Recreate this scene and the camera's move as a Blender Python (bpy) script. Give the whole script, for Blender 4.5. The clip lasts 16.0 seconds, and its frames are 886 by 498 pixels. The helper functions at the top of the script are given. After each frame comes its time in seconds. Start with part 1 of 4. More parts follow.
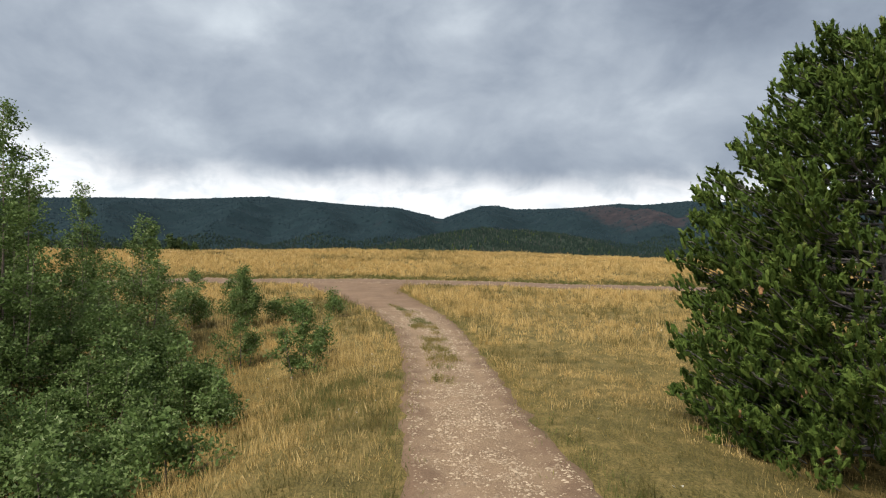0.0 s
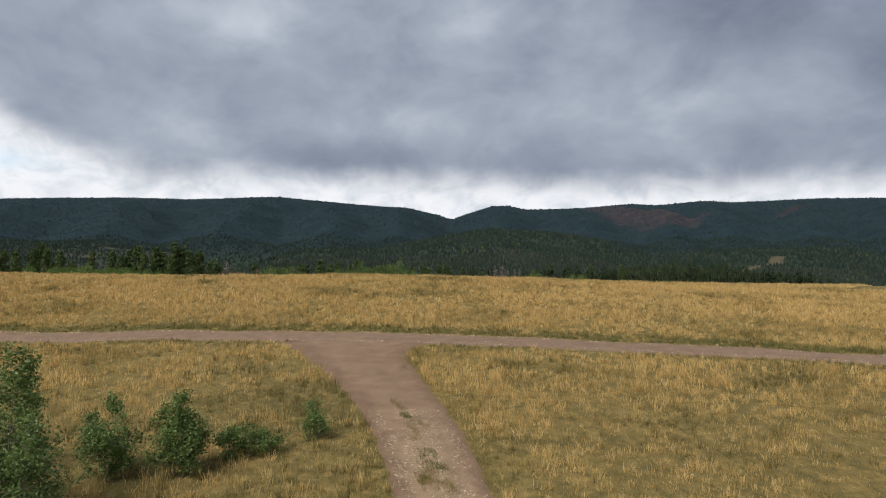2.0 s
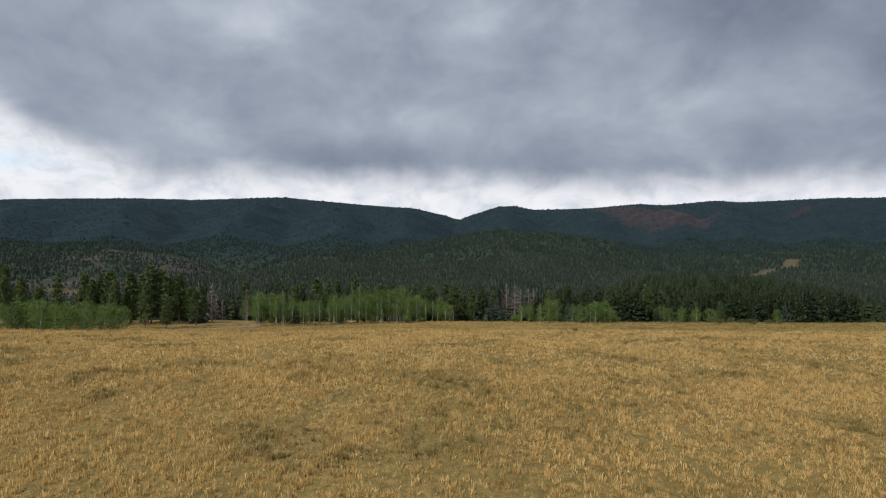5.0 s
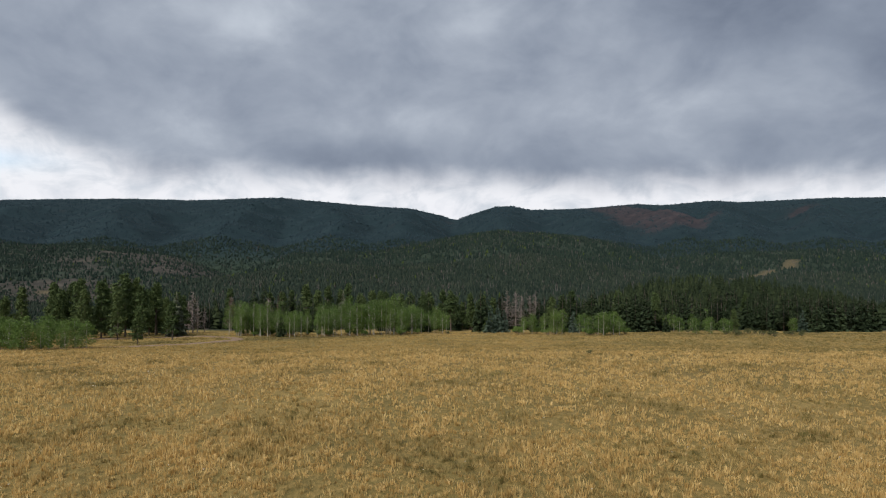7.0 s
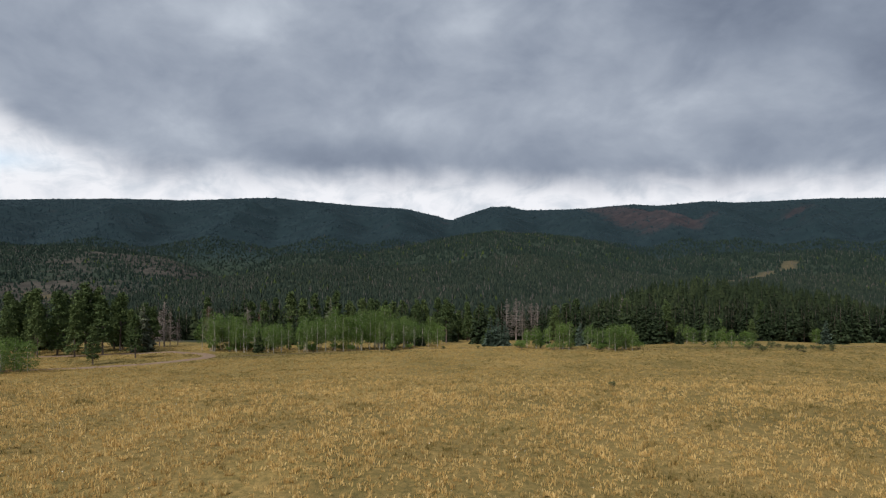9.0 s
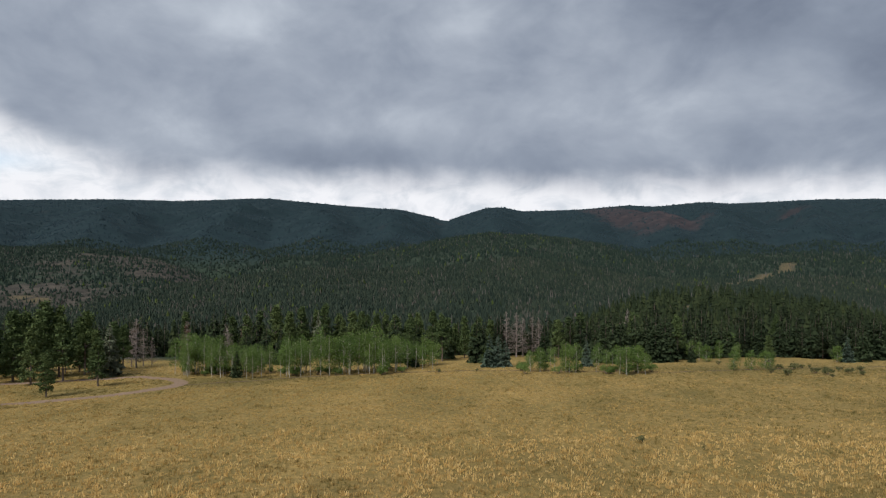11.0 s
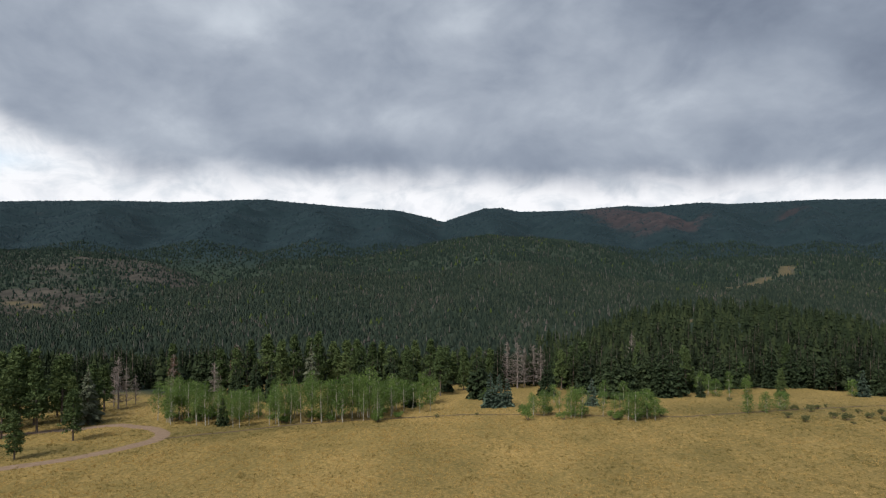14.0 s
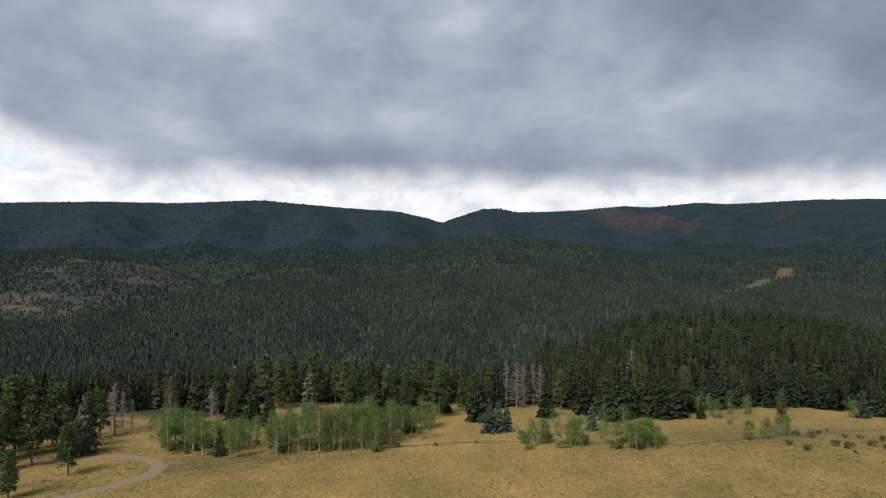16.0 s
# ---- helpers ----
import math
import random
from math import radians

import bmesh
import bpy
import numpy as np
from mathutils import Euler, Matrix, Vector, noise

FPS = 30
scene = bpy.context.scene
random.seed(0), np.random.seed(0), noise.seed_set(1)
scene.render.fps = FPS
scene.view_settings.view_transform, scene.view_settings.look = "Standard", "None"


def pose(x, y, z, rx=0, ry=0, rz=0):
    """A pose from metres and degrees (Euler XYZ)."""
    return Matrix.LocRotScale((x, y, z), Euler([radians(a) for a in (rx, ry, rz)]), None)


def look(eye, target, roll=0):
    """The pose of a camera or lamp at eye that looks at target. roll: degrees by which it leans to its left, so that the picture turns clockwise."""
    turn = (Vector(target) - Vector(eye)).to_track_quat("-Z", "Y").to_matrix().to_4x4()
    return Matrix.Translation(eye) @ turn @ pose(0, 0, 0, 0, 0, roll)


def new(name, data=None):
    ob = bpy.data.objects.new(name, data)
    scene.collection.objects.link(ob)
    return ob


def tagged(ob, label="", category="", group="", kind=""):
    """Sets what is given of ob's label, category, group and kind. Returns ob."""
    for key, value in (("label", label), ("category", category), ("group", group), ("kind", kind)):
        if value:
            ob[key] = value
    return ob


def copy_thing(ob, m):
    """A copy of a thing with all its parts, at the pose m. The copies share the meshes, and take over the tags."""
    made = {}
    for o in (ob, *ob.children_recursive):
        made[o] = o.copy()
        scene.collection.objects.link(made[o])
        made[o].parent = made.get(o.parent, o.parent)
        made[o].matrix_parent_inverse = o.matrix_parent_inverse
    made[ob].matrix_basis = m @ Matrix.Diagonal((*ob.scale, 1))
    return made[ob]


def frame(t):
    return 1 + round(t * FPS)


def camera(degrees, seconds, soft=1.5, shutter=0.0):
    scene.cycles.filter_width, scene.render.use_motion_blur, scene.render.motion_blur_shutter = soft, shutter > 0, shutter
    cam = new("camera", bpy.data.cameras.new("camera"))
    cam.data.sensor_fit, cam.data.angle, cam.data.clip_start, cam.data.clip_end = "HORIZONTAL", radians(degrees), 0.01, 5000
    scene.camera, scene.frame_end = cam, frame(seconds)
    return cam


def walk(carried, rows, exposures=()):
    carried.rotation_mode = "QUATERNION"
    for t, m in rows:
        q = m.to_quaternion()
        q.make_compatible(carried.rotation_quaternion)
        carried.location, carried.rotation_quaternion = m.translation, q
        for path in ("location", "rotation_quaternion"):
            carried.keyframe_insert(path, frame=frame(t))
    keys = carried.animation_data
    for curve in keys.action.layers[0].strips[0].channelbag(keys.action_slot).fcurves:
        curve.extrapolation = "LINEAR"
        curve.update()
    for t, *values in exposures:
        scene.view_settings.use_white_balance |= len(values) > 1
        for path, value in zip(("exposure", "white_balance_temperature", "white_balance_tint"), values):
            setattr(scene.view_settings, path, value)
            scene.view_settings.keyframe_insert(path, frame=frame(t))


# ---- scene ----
cam = camera(68.3, 16.0, soft=1.15)
# seconds, place, yaw, pitch, roll
PATH = [
    (0.0, -0.15, 3.41, 3.64, -1.20, 0.77, -0.16), (0.5, -0.18, 4.46, 3.81, -1.24, 0.69, -0.17),
    (1.0, -0.22, 6.68, 5.00, -1.03, 0.66, -0.19), (1.5, -0.27, 9.57, 6.43, -0.42, 0.73, -0.21),
    (2.0, -0.30, 13.36, 8.09, -0.26, 0.73, -0.22), (2.5, -0.34, 18.18, 10.12, -0.02, 0.65, -0.23),
    (3.0, -0.37, 23.57, 12.13, 0.13, 0.66, -0.25), (3.5, -0.39, 29.25, 14.07, 0.25, 0.62, -0.23),
    (4.0, -0.41, 35.29, 15.98, 0.32, 0.62, -0.21), (4.2, -0.42, 37.70, 16.68, 0.33, 0.63, -0.21),
    (6.3, -0.47, 56.00, 20.48, 0.22, 0.66, -0.13), (6.5, -0.47, 58.28, 20.80, 0.18, 0.66, -0.12),
    (7.0, -0.48, 64.23, 21.47, 0.05, 0.65, -0.12), (7.5, -0.48, 70.17, 22.08, -0.06, 0.66, -0.12),
    (8.0, -0.49, 76.08, 22.70, -0.18, 0.69, -0.13), (8.5, -0.49, 82.05, 23.31, -0.28, 0.68, -0.13),
    (9.0, -0.49, 87.99, 23.93, -0.38, 0.67, -0.13), (9.2, -0.49, 90.30, 24.24, -0.43, 0.67, -0.13),
    (11.5, -0.51, 111.30, 30.64, -0.87, 0.70, -0.12), (12.0, -0.52, 114.60, 32.74, -0.93, 0.70, -0.12),
    (12.5, -0.53, 116.60, 34.90, -0.98, 0.68, -0.12), (13.0, -0.55, 117.75, 36.98, -1.00, 0.66, -0.09),
    (13.5, -0.56, 118.45, 39.03, -1.01, 0.63, -0.06), (14.0, -0.58, 118.95, 41.16, -1.02, 0.61, -0.03),
    (14.5, -0.61, 119.35, 43.45, -1.06, 0.58, 0.00), (15.0, -0.63, 119.75, 45.80, -1.08, 0.55, 0.03),
    (15.5, -0.67, 120.15, 47.95, -1.11, 0.53, 0.06), (16.0, -0.70, 120.60, 49.75, -1.17, 0.55, 0.07),
]
walk(cam, [(t, pose(x, y, z, 90 + pitch, roll, yaw)) for t, x, y, z, yaw, pitch, roll in PATH],
     [(0.0, 1.92, 6500, 10), (1.0, 1.82, 6480, 10.5), (1.8, 1.62, 6420, 12), (4.0, 1.55, 6380, 13), (9.0, 1.57, 6380, 13), (12.5, 1.63, 6430, 12.5), (16.0, 1.72, 6450, 12)])

rng = np.random.default_rng(7)


# ---- node helpers ----
def shader(name):
    m = bpy.data.materials.new(name)
    m.use_nodes = True
    t = m.node_tree
    return m, t, t.nodes["Principled BSDF"]


def node(t, kind, **values):
    n = t.nodes.new(kind)
    for k, v in values.items():
        n.inputs[k.replace("_", " ")].default_value = v
    return n


def math_node(t, op, a, b=0.0, clamp=False):
    n = t.nodes.new("ShaderNodeMath")
    n.operation, n.use_clamp = op, clamp
    for i, v in ((0, a), (1, b)):
        if isinstance(v, (int, float)):
            n.inputs[i].default_value = v
        else:
            t.links.new(v, n.inputs[i])
    return n.outputs[0]


def ramp(t, fac, stops):
    n = t.nodes.new("ShaderNodeValToRGB")
    e = n.color_ramp.elements
    while len(e) < len(stops):
        e.new(0.5)
    for el, (p, c) in zip(e, stops):
        el.position = p
        el.color = (*c, 1) if len(c) == 3 else c
    t.links.new(fac, n.inputs[0])
    return n.outputs[0]


def mix(t, fac, a, b, blend="MIX"):
    n = t.nodes.new("ShaderNodeMix")
    n.data_type, n.blend_type = "RGBA", blend
    for i, v in ((0, fac), (6, a), (7, b)):
        if isinstance(v, (int, float)):
            n.inputs[i].default_value = v
        elif isinstance(v, tuple):
            n.inputs[i].default_value = (*v, 1)
        else:
            t.links.new(v, n.inputs[i])
    return n.outputs[2]


def noise_tex(t, vec, scale, detail=4.0, rough=0.55, distortion=0.0):
    n = node(t, "ShaderNodeTexNoise", Scale=scale, Detail=detail, Roughness=rough, Distortion=distortion)
    if vec is not None:
        t.links.new(vec, n.inputs["Vector"])
    return n.outputs["Fac"]


def place(t):
    return t.nodes.new("ShaderNodeNewGeometry").outputs["Position"]


def per_island(t):
    return t.nodes.new("ShaderNodeNewGeometry").outputs["Random Per Island"]


def per_object(t):
    return t.nodes.new("ShaderNodeObjectInfo").outputs["Random"]


def bump(t, b, height, strength, distance):
    n = node(t, "ShaderNodeBump", Strength=strength, Distance=distance)
    t.links.new(height, n.inputs["Height"])
    t.links.new(n.outputs[0], b.inputs["Normal"])


# ---- sky: a broken overcast over a clear strip at the horizon ----
SUN_UP, SUN_ROUND = radians(48), radians(215)
world = bpy.data.worlds.new("sky")
scene.world = world
world.use_nodes = True
W = world.node_tree
back = W.nodes["Background"]
sky = W.nodes.new("ShaderNodeTexSky")
sky.sky_type, sky.sun_disc, sky.sun_elevation, sky.sun_rotation = "NISHITA", False, SUN_UP, SUN_ROUND
clear = mix(W, 1.0, sky.outputs[0], (0.1, 0.1, 0.1), "MULTIPLY")
way = W.nodes.new("ShaderNodeTexCoord").outputs["Generated"]
split = W.nodes.new("ShaderNodeSeparateXYZ")
W.links.new(way, split.inputs[0])
azim = math_node(W, "ARCTAN2", split.outputs[0], split.outputs[1])
elev = math_node(W, "ARCSINE", split.outputs[2])
flat = W.nodes.new("ShaderNodeCombineXYZ")
W.links.new(azim, flat.inputs[0])
W.links.new(math_node(W, "MULTIPLY", elev, 1.5), flat.inputs[1])
cloud_at = flat.outputs[0]
big = noise_tex(W, cloud_at, 2.3, 7, 0.5, 0.25)
mid = noise_tex(W, cloud_at, 6.5, 7, 0.54, 0.35)
fine = noise_tex(W, cloud_at, 19.0, 4, 0.5, 0.7)
tone = math_node(W, "ADD", math_node(W, "MULTIPLY", big, 0.52), math_node(W, "ADD", math_node(W, "MULTIPLY", mid, 0.40), math_node(W, "MULTIPLY", fine, 0.08)))


def glow_at(a, e, wa, we):
    """A soft round spot of the cloud deck, at that azimuth and elevation."""
    da = math_node(W, "DIVIDE", math_node(W, "SUBTRACT", azim, a), wa)
    de = math_node(W, "DIVIDE", math_node(W, "SUBTRACT", elev, e), we)
    r = math_node(W, "ADD", math_node(W, "MULTIPLY", da, da), math_node(W, "MULTIPLY", de, de))
    return math_node(W, "POWER", 2.718, math_node(W, "MULTIPLY", r, -1.0))


for a, e, wa, we, k in ((-0.36, 0.335, 0.17, 0.045, 0.13), (-0.10, 0.20, 0.16, 0.035, 0.09), (0.05, 0.34, 0.06, 0.03, 0.10), (0.27, 0.21, 0.2, 0.05, 0.07),
                        (-0.48, 0.25, 0.13, 0.05, -0.07), (-0.22, 0.15, 0.25, 0.03, -0.06), (0.48, 0.33, 0.13, 0.06, -0.09), (0.22, 0.30, 0.12, 0.05, -0.05), (0.56, 0.20, 0.16, 0.09, -0.07), (-0.17, 0.19, 0.05, 0.02, 0.06), (0.31, 0.25, 0.03, 0.03, 0.05)):
    tone = math_node(W, "ADD", tone, math_node(W, "MULTIPLY", glow_at(a, e, wa, we), k))
deck = ramp(W, tone, [(0.31, (0.093, 0.112, 0.144)), (0.44, (0.134, 0.157, 0.191)), (0.56, (0.186, 0.211, 0.243)), (0.76, (0.314, 0.344, 0.370))])
# ragged lower edge of the deck, with veils of rain hanging from it
veil_at = W.nodes.new("ShaderNodeCombineXYZ")
W.links.new(math_node(W, "MULTIPLY", azim, 16.0), veil_at.inputs[0])
W.links.new(math_node(W, "MULTIPLY", elev, 4.0), veil_at.inputs[1])
veil = noise_tex(W, veil_at.outputs[0], 1.0, 5, 0.6, 0.2)
edge = math_node(W, "ADD", 0.116, math_node(W, "MULTIPLY", math_node(W, "SUBTRACT", mid, 0.5), 0.05))
edge = math_node(W, "ADD", edge, math_node(W, "MULTIPLY", math_node(W, "SUBTRACT", veil, 0.5), 0.022))
edge = math_node(W, "ADD", edge, math_node(W, "MULTIPLY", glow_at(-0.69, 0.14, 0.15, 0.5), 0.10))
edge = math_node(W, "ADD", edge, math_node(W, "MULTIPLY", glow_at(0.60, 0.10, 0.35, 0.5), -0.014))
cover = W.nodes.new("ShaderNodeMapRange")
cover.interpolation_type = "SMOOTHSTEP"
W.links.new(math_node(W, "SUBTRACT", elev, edge), cover.inputs[0])
cover.inputs[1].default_value, cover.inputs[2].default_value = -0.030, 0.030
low_cloud = ramp(W, noise_tex(W, cloud_at, 15.0, 6, 0.6, 0.4), [(0.34, (0.33, 0.355, 0.375)), (0.54, (0.450, 0.458, 0.464))])
thin = math_node(W, "SUBTRACT", 1.0, math_node(W, "MULTIPLY", glow_at(-0.66, 0.122, 0.09, 0.013), 0.75))
low = mix(W, thin, clear, low_cloud)
W.links.new(mix(W, cover.outputs[0], low, deck), back.inputs["Color"])
back.inputs["Strength"].default_value = 0.66

sun = new("sun", bpy.data.lights.new("sun", "SUN"))
sun.data.energy, sun.data.angle, sun.data.color = 1.5, radians(25), (1.0, 0.95, 0.88)
sun.matrix_world = look((math.sin(SUN_ROUND) * 50, math.cos(SUN_ROUND) * 50, math.tan(SUN_UP) * 50), (0, 0, 0))


# ---- lie of the land ----
STEP_Y = [-500, 30, 42, 52, 62, 72, 86, 104, 120, 136, 158, 181, 210, 240, 266, 293, 325, 350, 378, 400, 430, 480, 560, 640, 760, 5400]
STEP_Z = [0, 0, 0.1, 0.35, 0.8, 1.3, 2.6, 3.7, 4.7, 4.3, 3.3, 1.8, -0.2, -3.2, -5.9, -7.5, -9.3, -11.8, -14.6, -16.2, -19.5, -30, -52, -72, -85, -85]
fine_y = np.arange(-500.0, 5400.0, 1.0)
soft = np.hanning(19) / np.hanning(19).sum()
fine_z = np.convolve(np.pad(np.interp(fine_y, STEP_Y, STEP_Z), 9, mode="edge"), soft, "valid")


def smoothstep(v):
    v = np.clip(v, 0, 1)
    return v * v * (3 - 2 * v)


def waves(x, y, size, seed, octaves=4):
    """Cheap smooth noise from crossing sines, about -1 to 1."""
    r = np.random.default_rng(seed)
    out, amp, total = 0, 1.0, 0
    for o in range(octaves):
        for k in range(3):
            a, p = r.uniform(0, 2 * math.pi, 2)
            f = 2 * math.pi / size * r.uniform(0.7, 1.3)
            out = out + amp * np.sin(f * (x * math.cos(a) + y * math.sin(a)) + p + 0.7 * np.sin(f * 0.6 * (y * math.cos(a) - x * math.sin(a)) + p * 3))
        total += amp * 1.9
        size, amp = size / 2.1, amp * 0.5
    return out / total


def rise(d, crest_d, crest_z, foot_d, foot_z, power=1.0, fall=0.35):
    t = np.clip((d - foot_d) / (crest_d - foot_d), 0, 1)
    up = np.where(d < foot_d, foot_z - (foot_d - d) * 0.5, foot_z + (crest_z - foot_z) * t ** power)
    return np.where(d < crest_d, up, crest_z - (d - crest_d) * fall)


def ground_z(x, y):
    x, y = np.asarray(x, float), np.asarray(y, float)
    z = np.interp(y, fine_y, fine_z) - 0.015 * x * np.exp(-((y - 120) / 60.0) ** 2) * np.exp(-(x / 300.0) ** 2)
    z = z - 1.3 * smoothstep(x / 75) * np.exp(-((y - 120) / 42.0) ** 2)
    # the meadow tips down to the west
    z = z - 0.85 * smoothstep((-3 - x) / 55) * smoothstep((y - 40) / 32) * smoothstep((400 - y) / 90)
    # the banks fall away beside the track
    z = z - 0.8 * smoothstep((x - 4.5) / 4.0) * smoothstep((26 - y) / 8.0)
    z = z - 1.7 * smoothstep((-1.6 - x) / 7.0) * smoothstep((38 - y) / 14.0)
    z = z + 0.12 * waves(x, y, 19, 3, 3) * smoothstep((np.abs(x - 0.5) - 2.5) / 6)
    d = np.maximum(y - 122, 1.0)
    u = np.clip(x / np.maximum(d, 120), -1.3, 1.3)
    g = waves(x, y, 520, 11, 4)
    h = waves(x, y, 1400, 5, 3)
    # far range
    top = np.interp(u, [-1.0, -0.66, -0.50, -0.40, -0.25, -0.14, -0.05, 0.0, 0.018, 0.035, 0.08, 0.105, 0.135, 0.24, 0.30, 0.34, 0.42, 0.46, 0.55, 0.60, 0.70, 1.0],
                    [370, 384, 390, 383, 402, 360, 335, 285, 254, 285, 345, 350, 325, 345, 366, 358, 388, 376, 394, 408, 413, 426])
    A = rise(d, 4200, top, 2500, 25, 0.85) + (40 * (0.35 - np.abs(waves(x, y, 700, 14, 3))) + 14 * g) * smoothstep((d - 2500) / 600) * smoothstep((4150 - d) / 700)
    # spurs run down from the crest, with ravines between them
    down = (4200 - d) / 1700
    spur = np.full_like(d, 9.0)
    for top_u, foot_u in ((-0.80, -0.93), (-0.62, -0.74), (-0.44, -0.56), (-0.245, -0.36), (-0.17, -0.17), (-0.06, -0.06), (0.085, 0.10), (0.20, 0.25), (0.285, 0.39), (0.42, 0.47), (0.57, 0.60), (0.68, 0.74)):
        spur = np.minimum(spur, np.abs(u - top_u - (foot_u - top_u) * down + 0.012 * waves(x, y, 600, 19, 3)))
    A = A + 85 * (0.55 - np.minimum(spur / 0.075, 1.2)) * smoothstep((d - 2450) / 500) * smoothstep((4150 - d) / 900)
    crest = np.interp(u, [-0.9, -0.66, -0.48, -0.33, -0.23, -0.10, 0.03, 0.16, 0.25, 0.34, 0.43, 0.6, 1.0],
                      [1100, 1200, 1250, 1500, 1800, 2200, 2400, 2400, 2300, 2100, 1900, 1600, 1400])
    top = np.interp(u, [-0.9, -0.66, -0.48, -0.33, -0.23, -0.10, -0.05, 0.03, 0.087, 0.16, 0.25, 0.34, 0.43, 0.51, 1.0],
                    [-112, -104, -56, -23, 26, 36, 62, 102, 118, 108, 78, 17, -37, -87, -120])
    M = rise(d, crest, top, 560, -78, 1.0) + 11 * g * smoothstep((d - 700) / 500)
    top = np.interp(u, [-1.0, -0.66, -0.57, -0.48, -0.42, -0.37, -0.33, -0.2, 1.0], [70, 62, 62, 42, 22, -26, -58, -130, -130])
    L = rise(d, 2300, top, 1250, -95, 0.9) + 8 * g
    top = np.interp(u, [-1.0, 0.2, 0.32, 0.38, 0.47, 0.55, 0.62, 0.70, 0.82, 1.2], [-120, -110, 1, 19, 31, 41, 38, 22, 1, -20])
    R = rise(d, 2000, top, 850, -100, 0.9) + 9 * g
    top = np.interp(u, [-1.0, 0.17, 0.23, 0.28, 0.34, 0.42, 0.51, 0.60, 0.70, 0.82, 1.2], [-130, -95, -43, -27, -15, -11, -13, -22, -33, -48, -60])
    K = rise(d, 600, top, 300, -19, 1.0, 0.3) + 3 * waves(x, y, 130, 8, 3) * smoothstep((d - 300) / 100)
    far = np.maximum.reduce([A, M, L, R, K]) + 6 * h * smoothstep((d - 900) / 600)
    return np.where(d > 250, np.maximum(z, np.where(d > 250, far, -999)), z)


# ---- mesh helpers ----
def tri_mesh(name, verts, tris, material, smooth=False):
    """One mesh from arrays of corners and triangles."""
    verts, tris = np.asarray(verts, np.float32), np.asarray(tris, np.int32)
    me = bpy.data.meshes.new(name)
    me.vertices.add(len(verts))
    me.vertices.foreach_set("co", verts.ravel())
    me.loops.add(tris.size)
    me.loops.foreach_set("vertex_index", tris.ravel())
    me.polygons.add(len(tris))
    me.polygons.foreach_set("loop_start", np.arange(len(tris), dtype=np.int32) * 3)
    me.update(calc_edges=True)
    me.polygons.foreach_set("use_smooth", np.full(len(tris), smooth))
    me.materials.append(material)
    return me


class Bag:
    """Gathers corners and triangles of one mesh."""

    def __init__(self):
        self.v, self.t, self.n = [], [], 0

    def add(self, v, t):
        v, t = np.asarray(v, float).reshape(-1, 3), np.asarray(t, int).reshape(-1, 3)
        self.v.append(v)
        self.t.append(t + self.n)
        self.n += len(v)

    def mesh(self, name, material, smooth=False):
        return tri_mesh(name, np.concatenate(self.v), np.concatenate(self.t), material, smooth)


def tube(bag, path, radii, sides=6):
    """A tapered round limb along the path."""
    path = np.asarray(path, float)
    rings = []
    for i, p in enumerate(path):
        d = path[min(i + 1, len(path) - 1)] - path[max(i - 1, 0)]
        d = d / (np.linalg.norm(d) + 1e-9)
        a = np.cross(d, (0.31, 0.95, 0.05) if abs(d[1]) < 0.8 else (1, 0, 0))
        a = a / np.linalg.norm(a)
        b = np.cross(d, a)
        w = np.arange(sides) * 2 * math.pi / sides
        rings.append(p + radii[i] * (np.outer(np.cos(w), a) + np.outer(np.sin(w), b)))
    t = []
    for i in range(len(path) - 1):
        for k in range(sides):
            p, q = i * sides + k, i * sides + (k + 1) % sides
            t += [(p, q, p + sides), (q, q + sides, p + sides)]
    bag.add(np.concatenate(rings), t)


def thing(name, label, category, group="", at=(0, 0, 0)):
    ob = new(name)
    ob.empty_display_size = 0.3
    ob.location = at
    return tagged(ob, label, category, group)


def part(name, mesh, parent, label=""):
    ob = new(name, mesh)
    ob.parent = parent
    return tagged(ob, label)


def stuff(name, mesh, label, category):
    return tagged(new(name, mesh), label, category, kind="stuff")


# ---- materials ----
def leaf_material(name, stops, rough=0.6, through_light=0.25, by_object=0.3, by_tree=False):
    m, t, b = shader(name)
    whole = per_object(t)
    if by_tree:
        a = t.nodes.new("ShaderNodeAttribute")
        a.attribute_name = "tone"
        whole = a.outputs["Fac"]
    f = math_node(t, "ADD", math_node(t, "MULTIPLY", per_island(t), 1 - by_object), math_node(t, "MULTIPLY", whole, by_object))
    c = ramp(t, f, stops)
    t.links.new(c, b.inputs["Base Color"])
    b.inputs["Roughness"].default_value = rough
    b.inputs["Specular IOR Level"].default_value = 0.12
    tr = t.nodes.new("ShaderNodeBsdfTranslucent")
    t.links.new(c, tr.inputs["Color"])
    ms = t.nodes.new("ShaderNodeMixShader")
    ms.inputs[0].default_value = through_light
    t.links.new(b.outputs[0], ms.inputs[1])
    t.links.new(tr.outputs[0], ms.inputs[2])
    t.links.new(ms.outputs[0], t.nodes["Material Output"].inputs["Surface"])
    return m


